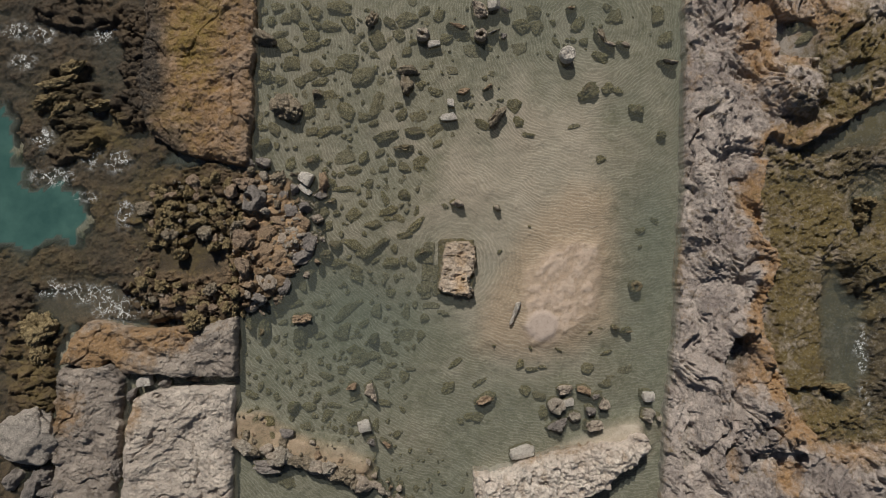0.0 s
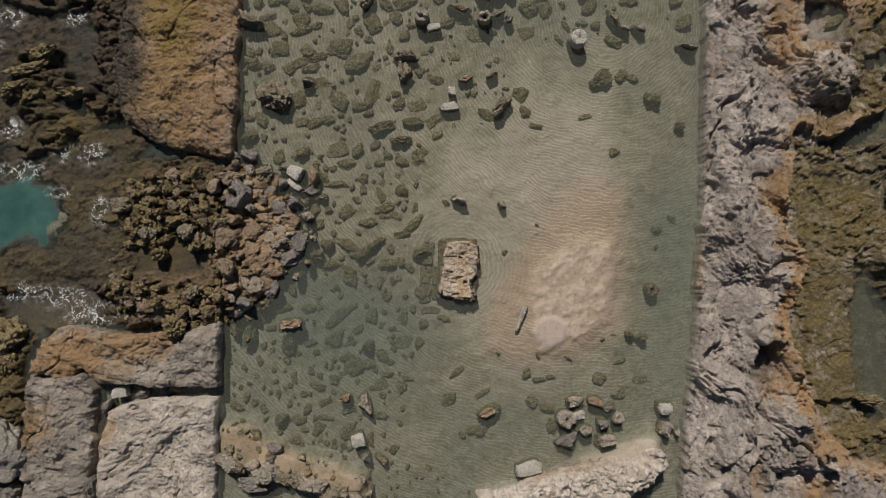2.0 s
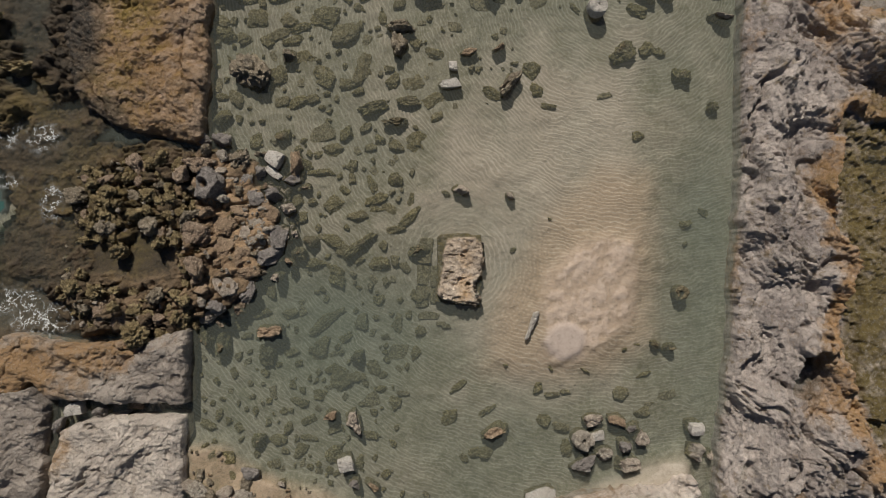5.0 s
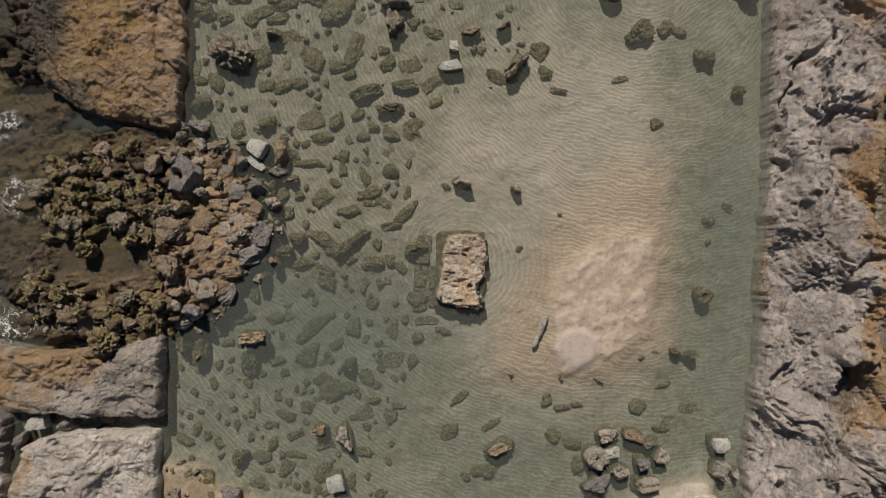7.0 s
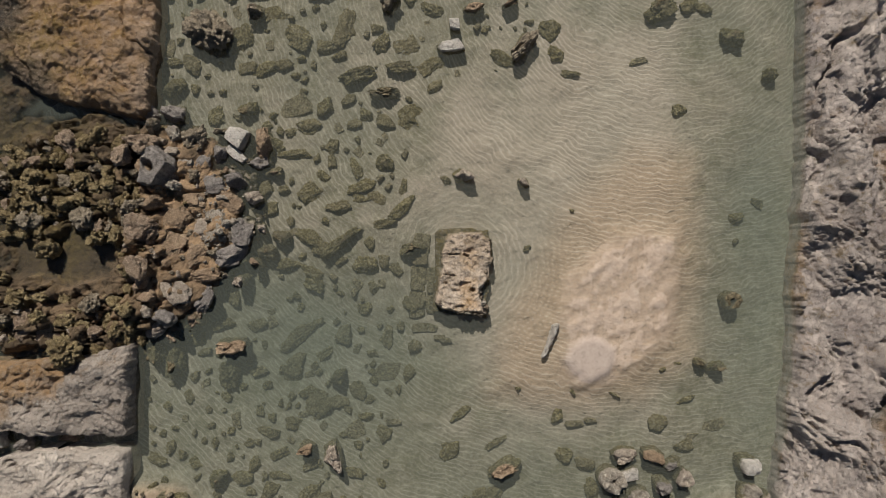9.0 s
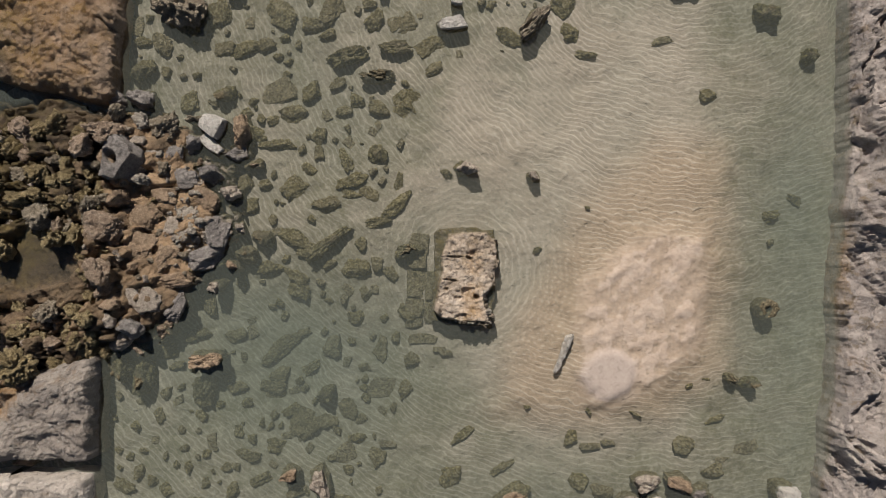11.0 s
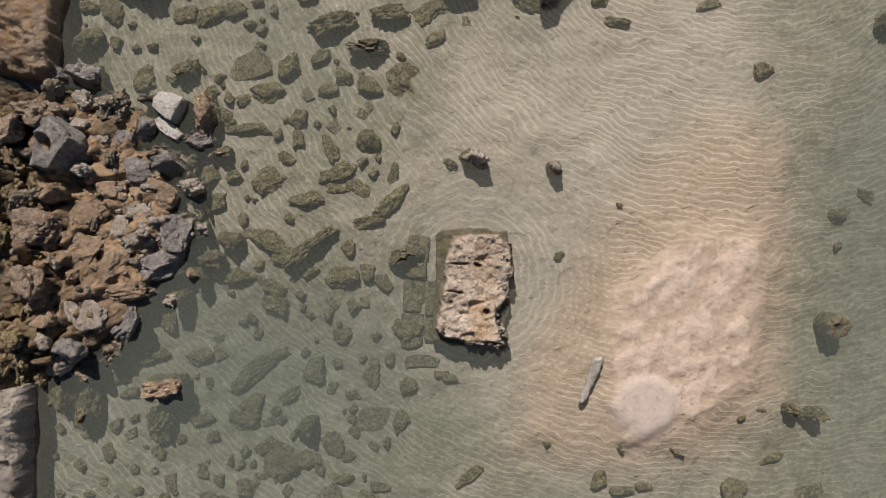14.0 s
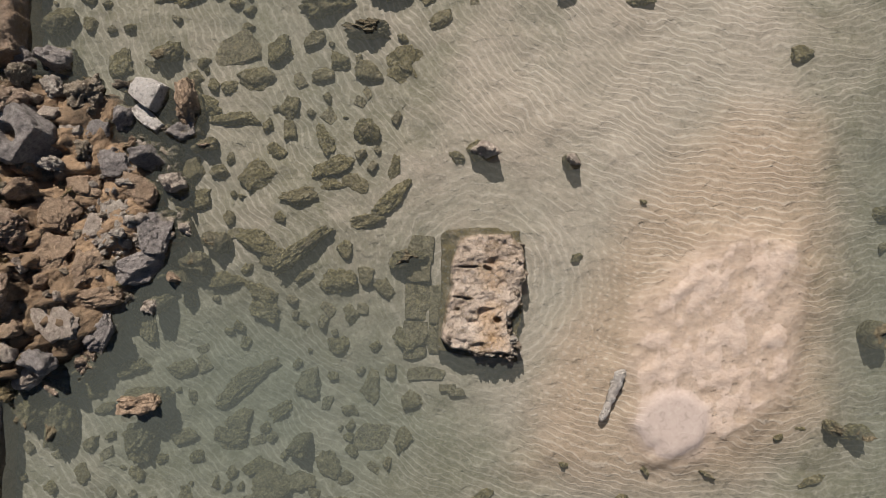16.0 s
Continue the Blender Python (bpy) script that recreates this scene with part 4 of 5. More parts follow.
def stone(kind, x, y, length, width, turn, top=None, group="stones in the pool"):
    """One loose stone that stands in the bed at x, y."""
    foot = ground_at(x, y)
    size = min(length, width)
    if top is None:
        top = {"sub": -0.17, "flat": -0.30, "algae": -0.02}.get(kind, (0.12 if size > 0.36 else 0.02) + 0.30 * size) + pick.uniform(-0.05, 0.05)
        if kind == "sub":
            top = min(top, foot + 0.07 + 0.19 * size)
        elif kind == "flat":
            top = min(top, foot + 0.03 + 0.05 * size)
        top = max(top, foot + 0.08 * size)
        if size < 0.16:
            top = foot + 0.8 * size
    low = foot - 0.12
    name = "rock" if kind.startswith(("crust", "weedy")) else "boulder" if kind in ("grey", "boulder") else "stone_slab" if kind == "flat" else "stone_block"
    if "heap" in group:
        name = "rubble_stone"
    ob = new(name, stone_mesh(name, length, width, top - low, kind, pick.uniform(0, 99)))
    ob.matrix_world = pose(x, y, (top + low) / 2, pick.uniform(-7, 7), pick.uniform(-7, 7), turn)
    label, category = LABELS[kind]
    return tagged(ob, label, category, group)


stone('sub', -7.65, 7.88, 0.67, 0.38, -20)
stone('sub', -7.42, 7.45, 0.62, 0.52, 0)
stone('sub', -6.83, 7.28, 0.52, 0.48, -14)
stone('crust', -7.40, 8.94, 0.56, 0.94, 80)
stone('sub', -6.91, 9.13, 0.86, 0.33, 30)
stone('sub', -6.76, 8.70, 0.90, 0.62, 10)
stone('sub', -6.55, 9.88, 0.48, 0.43, 4)
stone('sub', -6.19, 10.00, 0.48, 0.52, 8)
stone('sub', -5.36, 10.10, 0.62, 0.52, -8)
stone('sub', -5.25, 9.58, 0.48, 0.36, -15)
stone('sub', -4.29, 10.32, 0.95, 0.52, -16)
stone('sub', -4.65, 9.50, 0.71, 0.48, -20)
stone('sub', -5.84, 9.52, 0.48, 0.33, -19)
stone('sub', -5.49, 9.11, 0.62, 0.52, 30)
stone('sub', -5.50, 8.63, 0.81, 0.33, 10)
stone('sub', -4.90, 8.86, 0.38, 0.33, -14)
stone('sub', -7.14, 9.77, 0.52, 0.38, -14)
stone('sub', -7.74, 9.54, 0.38, 0.33, 15)
stone('sub', -7.61, 10.25, 0.52, 0.33, 11)
stone('sub', -6.89, 10.36, 0.57, 0.38, 13)
stone('sub', -5.71, 10.46, 0.43, 0.29, -18)
stone('sub', -6.22, 7.93, 0.86, 0.62, -3)
stone('sub', -5.28, 7.85, 0.62, 0.48, -9)
stone('sub', -4.92, 7.60, 0.86, 0.29, 20)
stone('sub', -5.64, 7.38, 0.95, 0.38, 15)
stone('sub', -6.00, 7.14, 0.48, 0.38, 16)
stone('sub', -4.04, 7.95, 1.00, 0.71, 0)
stone('sub', -3.39, 7.34, 0.95, 0.67, 20)
stone('sub', -5.10, 7.13, 0.71, 0.33, 20)
stone('sub', -4.78, 6.58, 0.81, 0.43, 0)
stone('crust', -5.22, 6.56, 0.38, 0.47, 0)
stone('crust', -6.52, 6.00, 1.17, 0.89, -40)
stone('sub', -5.71, 5.88, 0.62, 0.71, 20)
stone('sub', -4.12, 5.93, 0.81, 0.57, -40)
stone('sub', -2.74, 6.15, 1.05, 0.57, 70)
stone('sub', -3.30, 5.63, 0.57, 0.38, -20)
stone('sub', -2.76, 9.00, 0.90, 0.52, -60)
stone('sub', -1.49, 9.76, 0.86, 0.57, 30)
stone('crust', -2.83, 9.69, 0.61, 0.42, 45)
stone('sub', -2.11, 9.58, 0.62, 0.33, -30)
stone('sub', -1.79, 9.10, 0.48, 0.48, 6)
stone('sub', -0.70, 10.08, 0.52, 0.48, 14)
stone('sub', -0.09, 9.91, 0.43, 0.48, -12)
stone('white', -0.32, 8.60, 0.56, 0.28, 8)
stone('crust', -1.46, 7.49, 0.84, 0.42, 0)
stone('crust', -1.47, 6.95, 0.47, 0.80, 0)
stone('sub', -0.31, 6.66, 0.62, 0.43, -10)
stone('sub', -0.90, 6.95, 0.48, 0.38, -11)
stone('flat', 0.42, 7.57, 0.48, 0.34, 0)
stone('brown', 0.91, 6.64, 0.56, 0.33, 5)
stone('white', 0.34, 6.11, 0.30, 0.33, 0)
stone('white', 0.22, 5.52, 0.70, 0.33, 10)
stone('sub', -1.04, 5.64, 0.62, 0.52, 17)
stone('sub', -1.75, 5.66, 0.62, 0.38, 45)
stone('sub', -1.86, 6.13, 0.38, 0.24, -6)
stone('sub', -2.07, 7.92, 0.29, 0.43, 24)
stone('sub', 0.21, 8.95, 0.57, 0.43, 7)
stone('brown', 0.72, 9.29, 0.94, 0.23, -15)
stone('sub', 0.92, 8.94, 0.57, 0.24, 13)
stone('flat', 1.28, 8.39, 0.72, 0.57, 0)
stone('flat', -0.28, 8.30, 0.72, 0.24, 0)
stone('pink', 1.63, 9.98, 0.70, 0.66, 5)
stone('white', 2.22, 10.20, 0.56, 0.47, 10)
stone('grey', 2.68, 9.96, 0.38, 0.33, 0)
stone('grey', 2.15, 9.10, 0.56, 0.16, 10)
stone('grey', 2.59, 8.91, 0.33, 0.33, 0)
stone('flat', 3.26, 8.43, 0.72, 0.57, 5)
stone('sub', 3.43, 9.50, 0.62, 0.62, 45)
stone('sub', 4.07, 9.37, 0.52, 0.57, 20)
stone('sub', 3.91, 9.97, 0.62, 0.52, 3)
stone('sub', 1.87, 8.57, 0.62, 0.29, -30)
stone('sub', 4.85, 8.77, 0.57, 0.19, -50)
stone('sub', 4.60, 8.18, 0.48, 0.19, -40)
stone('sub', 5.81, 9.47, 0.71, 0.52, 30)
stone('brown', 5.50, 10.08, 0.47, 0.28, 0)
stone('sub', 7.08, 10.16, 0.43, 0.29, -23)
stone('sub', 7.32, 9.73, 0.71, 0.52, 20)
stone('crust', 6.73, 8.80, 0.61, 0.33, -60)
stone('pink', 7.12, 8.49, 0.61, 0.28, -35)
stone('pink', 7.66, 8.48, 0.56, 0.26, -35)
stone('sub', 6.69, 8.03, 0.67, 0.43, -20)
stone('sub', 6.04, 8.75, 0.38, 0.33, -19)
stone('sub', 9.16, 9.85, 0.57, 0.71, 11)
stone('sub', 9.50, 8.82, 0.71, 0.48, 24)
stone('pink', 9.53, 7.73, 0.84, 0.33, -10)
stone('algae', 6.14, 6.57, 0.85, 0.57, 25)
stone('sub', 7.03, 6.71, 0.57, 0.48, 0)
stone('sub', 7.43, 6.59, 0.38, 0.33, 24)
stone('algae', 8.21, 5.76, 0.57, 0.52, 0)
stone('brown', 1.92, 6.76, 0.47, 0.23, 30)
stone('sub', 3.06, 6.06, 0.67, 0.52, -40)
stone('crust', 2.26, 5.51, 0.84, 0.38, 50)
stone('sub', 1.69, 5.25, 0.62, 0.43, -6)
stone('sub', 3.19, 5.34, 0.48, 0.38, -21)
stone('sub', 3.59, 4.79, 0.57, 0.21, 0)
stone('algae', 9.26, 4.63, 0.33, 0.33, 0)
stone('sub', -7.12, 5.18, 0.53, 0.53, -18)
stone('sub', -7.65, 5.28, 0.46, 0.25, 10)
stone('algae', -7.60, 4.54, 0.59, 0.42, 45)
stone('sub', -5.01, 5.06, 0.88, 0.35, 20)
stone('sub', -5.54, 5.07, 0.53, 0.35, 13)
stone('sub', -4.48, 5.15, 0.53, 0.35, 30)
stone('algae', -2.44, 4.82, 0.91, 0.42, 15)
stone('algae', -1.22, 5.01, 0.73, 0.31, 5)
stone('sub', -0.35, 5.04, 0.77, 0.46, 30)
stone('sub', -0.26, 4.47, 0.46, 0.28, 40)
stone('algae', -1.66, 4.28, 0.80, 0.28, 0)
stone('sub', -0.89, 3.60, 0.81, 0.67, -35)
stone('sub', -2.70, 4.15, 0.39, 0.28, 8)
stone('flat', -4.27, 3.94, 0.99, 0.57, 20)
stone('sub', -3.80, 3.38, 0.60, 0.42, 20)
stone('sub', -6.44, 3.68, 0.60, 0.46, 90)
stone('algae', -5.52, 3.90, 0.52, 0.35, 10)
stone('sub', -2.21, 3.71, 0.35, 0.35, -8)
stone('sub', -2.57, 3.45, 0.46, 0.28, 22)
stone('sub', -4.25, 2.59, 0.85, 0.28, 8)
stone('sub', -4.69, 2.86, 0.42, 0.35, -11)
stone('sub', -3.83, 1.53, 0.60, 0.53, 40)
stone('sub', -3.47, 1.96, 0.42, 0.28, -40)
stone('sub', -3.20, 2.40, 0.28, 0.35, 12)
stone('sub', -2.50, 2.21, 0.60, 0.28, -65)
stone('sub', -2.33, 1.68, 0.81, 0.35, 10)
stone('sub', -1.19, 1.58, 0.53, 0.25, 60)
stone('sub', -3.04, 1.08, 0.70, 0.35, 10)
stone('sub', -2.33, 1.33, 0.63, 0.25, -10)
stone('sub', -1.89, 1.33, 0.53, 0.35, -45)
stone('sub', -1.19, 1.05, 0.85, 0.35, 50)
stone('sub', -1.73, 0.62, 0.70, 0.25, 10)
stone('sub', -4.89, 1.10, 0.53, 0.42, 45)
stone('algae', -4.61, 0.22, 0.49, 0.42, 0)
stone('sub', -5.06, 1.63, 0.39, 0.46, 0)
stone('sub', -3.40, 0.73, 0.25, 0.21, -21)
stone('sub', -3.84, 0.30, 0.70, 0.49, -16)
stone('sub', -3.50, -0.06, 0.53, 0.42, -6)
stone('algae', -2.95, 0.11, 1.19, 0.31, 40)
stone('sub', -4.47, -0.49, 0.63, 0.39, -10)
stone('sub', -3.86, -0.76, 0.70, 0.35, -20)
stone('sub', -3.78, -1.11, 0.63, 0.46, -24)
stone('sub', -2.97, -0.42, 0.35, 0.21, 30)
stone('sub', -2.27, -0.52, 0.63, 0.53, 10)
stone('sub', -1.74, -0.44, 0.32, 0.39, 5)
stone('algae', -0.94, -0.10, 0.66, 0.35, 5)
stone('sub', -5.27, -0.83, 0.32, 0.35, -11)
stone('sub', -6.15, -1.34, 0.81, 0.35, 100)
stone('algae', -1.69, 2.34, 0.45, 0.42, 0)
stone('sub', -6.43, -2.22, 0.63, 0.35, 25)
stone('sub', -5.46, -2.23, 0.53, 0.35, 20)
stone('brown', -6.06, -2.79, 0.83, 0.45, 0)
stone('sub', -7.23, -2.65, 0.60, 0.35, 6)
stone('sub', -6.97, -3.01, 0.42, 0.21, 30)
stone('algae', -7.71, -3.24, 0.77, 0.45, 85)
stone('algae', -8.27, -3.00, 0.59, 0.45, 60)
stone('algae', -6.23, -3.66, 0.66, 0.49, 85)
stone('sub', -4.32, -2.60, 1.06, 0.42, 35)
stone('sub', -4.33, -3.31, 0.53, 0.39, 35)
stone('sub', -3.54, -3.14, 0.63, 0.28, 30)
stone('sub', -3.79, -2.26, 0.53, 0.28, 30)
stone('sub', -4.52, -3.66, 0.63, 0.46, -20)
stone('algae', -3.14, -3.74, 0.38, 0.38, 0)
stone('sub', -3.99, -4.19, 0.53, 0.28, 30)
stone('sub', -3.74, -4.55, 0.81, 0.67, 40)
stone('sub', -3.12, -4.47, 0.53, 0.35, 9)
stone('sub', -2.86, -4.74, 0.28, 0.21, -23)
stone('sub', -2.33, -4.92, 0.46, 0.28, 10)
stone('flat', -1.55, -5.06, 0.46, 0.14, 0)
stone('flat', -1.71, -3.64, 0.71, 0.53, 0)
stone('sub', -5.15, -5.32, 0.53, 0.35, 12)
stone('sub', -4.45, -5.07, 0.46, 0.35, -16)
stone('sub', -8.33, -6.07, 0.60, 0.35, -30)
stone('sub', -5.52, -6.20, 0.46, 0.35, 80)
stone('sub', -4.81, -5.94, 0.53, 0.28, 20)
stone('brown', -3.99, -5.67, 0.45, 0.35, 0)
stone('sub', -3.93, -6.22, 0.53, 0.28, 19)
stone('pink', -3.24, -5.94, 0.76, 0.48, -70)
stone('sub', -2.71, -6.50, 0.53, 0.28, -10)
stone('sub', -4.82, -6.56, 0.53, 0.28, 5)
stone('algae', -6.54, -6.58, 0.52, 0.42, 0)
stone('sub', 0.03, -5.89, 0.56, 0.53, 19)
stone('sub', 0.31, -4.87, 0.74, 0.21, 40)
stone('sub', 1.36, -5.68, 0.70, 0.18, 30)
stone('brown', 1.58, -6.35, 0.90, 0.38, 30)
stone('sub', 0.90, -7.13, 0.46, 0.32, 14)
stone('sub', 1.30, -7.14, 0.42, 0.42, 0)
stone('sub', 0.54, -7.34, 0.35, 0.25, -24)
stone('sub', 3.09, -4.91, 0.42, 0.32, 80)
stone('flat', 3.60, -5.13, 0.53, 0.14, 0)
stone('flat', 4.04, -5.05, 0.35, 0.14, 0)
stone('sub', 3.29, -6.06, 0.46, 0.42, -18)
stone('sub', 3.90, -6.33, 0.53, 0.46, 8)
stone('sub', 4.07, -7.04, 0.53, 0.42, 80)
stone('sub', 5.95, -5.13, 0.53, 0.49, 0)
stone('sub', 6.75, -4.52, 0.53, 0.14, 15)
stone('flat', 7.59, -5.28, 0.71, 0.35, 10)
stone('flat', 6.97, -5.54, 0.43, 0.18, 0)
stone('sub', 6.73, -5.84, 0.60, 0.32, 25)
stone('pink', 4.95, -5.97, 0.69, 0.41, 0)
stone('brown', 5.73, -5.98, 0.59, 0.35, 0)
stone('grey', 6.30, -6.25, 0.52, 0.28, 0)
stone('pink', 6.58, -6.68, 0.52, 0.41, 60)
stone('grey', 6.01, -6.85, 0.45, 0.45, 0)
stone('white', 5.03, -6.49, 0.52, 0.35, 10)
stone('crustwhite', 5.28, -7.13, 0.55, 0.45, -10)
stone('grey', 4.59, -7.47, 0.90, 0.41, 15)
stone('pink', 6.14, -7.45, 0.83, 0.45, 10)
stone('white', 8.39, -6.28, 0.52, 0.41, 0)
stone('crustwhite', 8.39, -7.11, 0.55, 0.52, 80)
stone('pink', 8.88, -7.23, 0.35, 0.28, 80)
stone('algae', 7.15, -3.45, 0.42, 0.24, -30)
stone('algae', 7.59, -3.54, 0.49, 0.24, 10)
stone('sub', 6.50, -3.46, 0.25, 0.18, 0)
stone('sub', 6.09, -3.61, 0.21, 0.14, 9)
stone('sub', 1.99, -4.10, 0.16, 0.11, -8)
stone('sub', 3.54, -4.21, 0.21, 0.11, -50)
stone('sub', 4.72, -4.32, 0.32, 0.11, -20)
stone('sub', 8.35, 0.66, 0.46, 0.28, 14)
stone('sub', 9.03, 1.09, 0.42, 0.25, -30)
stone('sub', 8.34, -0.05, 0.21, 0.21, 24)
stone('sub', 6.68, 3.71, 0.42, 0.32, 1)
stone('pink', 0.52, 1.94, 0.52, 0.38, 15)
stone('sub', 0.02, 1.83, 0.32, 0.25, -14)
stone('pink', 2.21, 1.71, 0.31, 0.28, 0)
stone('white', 3.58, 0.91, 0.12, 0.10, 0)
stone('sub', 2.31, -0.14, 0.25, 0.18, 7)
stone('flat', 5.60, 5.14, 0.64, 0.18, 10)
stone('flat', -0.54, -2.37, 0.64, 0.25, -5)
stone('flat', -0.05, -2.74, 0.35, 0.14, 0)
stone('white', 3.08, -8.54, 1.08, 0.52, 12)
stone('brown', -2.66, -8.13, 0.61, 0.28, -35)
stone('white', -3.51, -7.29, 0.52, 0.47, 10)
stone('grey', -7.59, -8.97, 1.17, 0.52, 0)
stone('grey', -3.24, -8.00, 0.38, 0.38, 0)
stone('grey', -6.75, -7.58, 0.61, 0.38, -20)
stone('sub', -6.88, -9.72, 0.71, 0.48, -30)
stone('white', -5.75, 3.06, 0.61, 0.52, -30)
stone('white', -5.81, 2.57, 0.70, 0.30, -45)
stone('crust', -6.17, 3.18, 0.47, 0.21, -10)
stone('grey', -6.23, 2.58, 0.38, 0.56, 0)
stone('brown', -5.05, 2.82, 0.94, 0.47, 100)
stone('grey', -5.18, 2.33, 0.56, 0.35, 5)
stone('pink', -5.31, 1.34, 0.56, 0.40, 15)
stone('grey', -6.36, 1.74, 0.56, 0.47, 0)
stone('grey', -5.77, 1.87, 0.56, 0.52, 0)
stone('crust', -6.92, 3.01, 0.66, 0.52, 60)
stone('grey', -6.70, 2.37, 0.42, 0.33, 0)
stone('grey', -5.68, 0.41, 0.84, 0.56, 80)
stone('crustwhite', -6.37, 0.85, 0.56, 0.38, 0)
stone('grey', -6.04, -0.26, 1.08, 0.52, 15)
stone('brown', -6.95, 1.28, 0.61, 0.42, 0)
stone('brown', -7.47, 0.82, 0.75, 0.66, 0)
stone('brown', -7.62, 0.12, 0.84, 0.70, -20)
stone('brown', -6.93, -0.20, 0.84, 0.56, 60)
stone('pink', -7.41, -1.24, 0.80, 0.66, 0)
stone('grey', -6.72, -1.44, 0.70, 0.42, 60)
stone('algae', -5.03, -0.16, 0.47, 0.43, 0)
stone('grey', -8.08, 3.75, 0.42, 0.40, 0)
stone('grey', -7.54, 3.74, 0.61, 0.56, 0)
stone('crustwhite', -6.45, 0.43, 0.61, 0.42, 20)
stone('brown', -6.75, -0.79, 0.94, 0.38, 10)
stone('crustwhite', -7.17, 2.38, 0.47, 0.42, 0)
stone('pink', -6.73, 0.50, 0.42, 0.61, 0)

# ---- fallen stones that fill in round the named ones ----
taken = [(o.location.x, o.location.y, 0.5 * max(o.dimensions.x, o.dimensions.y)) for o in scene.objects if o.get("group") == "stones in the pool"]


def scatter(count, outline, small, large, kinds, group, crowd=0.75, top=None, stretch=1.6, seed=1):
    """Stones at random within an outline, clear of those that lie there already."""
    own = random.Random(seed)
    xs, ys = [p[0] for p in outline], [p[1] for p in outline]
    made, near, grown = 0, None, True
    for _ in range(count * 40):
        if made == count:
            break
        x, y = own.uniform(min(xs), max(xs)), own.uniform(min(ys), max(ys))
        if not within(x, y, outline) or inside(np.array([x]), np.array([y]), HEAP_FLOOR)[0] > -0.2:
            continue
        length = small + (large - small) * own.random() ** 2.2
        near = np.array(taken) if made == 0 or grown else near
        grown = False
        if (np.hypot(near[:, 0] - x, near[:, 1] - y) < crowd * (near[:, 2] + length / 2)).any():
            continue
        rise = None if top is None else top(own, length, x, y)
        stone(own.choice(kinds), x, y, length, length / own.uniform(1.0, stretch), own.uniform(0, 180), rise, group)
        taken.append((x, y, length / 2))
        made += 1
        grown = True


WEST_POOL = [(-7.73, 10.63), (-0.48, 10.53), (-0.33, 5.05), (-1.59, 1.02), (-0.70, -2.81), (-2.22, -8.03), (-8.64, -7.68), (-8.57, -3.63), (-5.46, -2.25), (-4.47, 0.11), (-4.66, 2.73), (-7.25, 4.20), (-7.95, 4.93)]
HEAP_EAST = [(-8.29, 3.44), (-6.66, 3.42), (-4.80, 2.92), (-4.59, 1.52), (-5.21, -0.34), (-6.76, -2.30), (-8.16, -2.74), (-8.35, 0.18)]
HEAP_WEST = [(-12.37, 2.70), (-8.29, 3.20), (-8.16, -2.74), (-9.33, -2.96), (-12.35, -2.40), (-13.03, -1.38), (-12.29, -0.95), (-12.40, 1.17)]
scatter(150, WEST_POOL, 0.22, 0.62, ["sub", "sub", "sub", "flat"], "stones in the pool", 0.85, seed=5)


def heaped(own, length, x, y):
    lift = ground_at(x, y)
    return max(lift, -0.1) + own.uniform(0.38, 0.72) * length


scatter(46, HEAP_EAST, 0.36, 1.05, ["brown", "heap", "pink", "brown", "grey", "crustwhite", "crust", "heap", "pink"], "stones of the rubble heap", 0.86, heaped, 1.6, 6)
scatter(84, HEAP_WEST, 0.34, 1.15, ["weedy", "weedy", "crust", "weedy", "heap", "weedy"], "stones of the rubble heap", 0.80, heaped, 1.7, 7)

# ---- broken wall across the pool's south end ----
WALL_LINE = [(-8.80, -7.83), (-8.05, -8.03), (-6.88, -8.29), (-5.49, -8.83), (-4.32, -9.16), (-3.16, -9.72), (-2.11, -10.26), (-1.41, -10.74)]
own = random.Random(21)
wall = tagged(new("broken_wall"), "broken low wall of pale crusted stones across the pool", "ruined wall")
wall.matrix_world = pose(-5.5, -9.0, 0.0)


def belongs(ob, name, thing):
    """Make a loose stone a part of a thing."""
    ob.name = name
    ob.parent, ob.matrix_parent_inverse = thing, thing.matrix_world.inverted()
    for key in ("label", "category", "group"):
        del ob[key]


for (ax, ay), (bx, by) in zip(WALL_LINE, WALL_LINE[1:]):
    run = math.hypot(bx - ax, by - ay)
    heading = math.degrees(math.atan2(by - ay, bx - ax))
    along = 0.0
    while along < run:
        size = own.uniform(0.45, 0.90) if ax < -3.5 else own.uniform(0.3, 0.6)
        k, off = along / run, own.uniform(-0.1, 0.1)
        belongs(stone(own.choice(["crustwhite", "crustwhite", "pink", "crust"]), ax + k * (bx - ax) + off, ay + k * (by - ay) - 0.15 + off, size, size / own.uniform(1.2, 1.9), heading + own.uniform(-20, 20), own.uniform(0.34, 0.55) if ax < -3.5 else own.uniform(0.12, 0.3)), "wall_stone", wall)
        if own.random() < 0.45:
            belongs(stone(own.choice(["crust", "brown", "pink"]), ax + k * (bx - ax) + off, ay + k * (by - ay) + 0.30 + off, size * 0.6, size * 0.45, own.uniform(0, 90), own.uniform(0.1, 0.22)), "wall_stone", wall)
        along += 0.72 * size

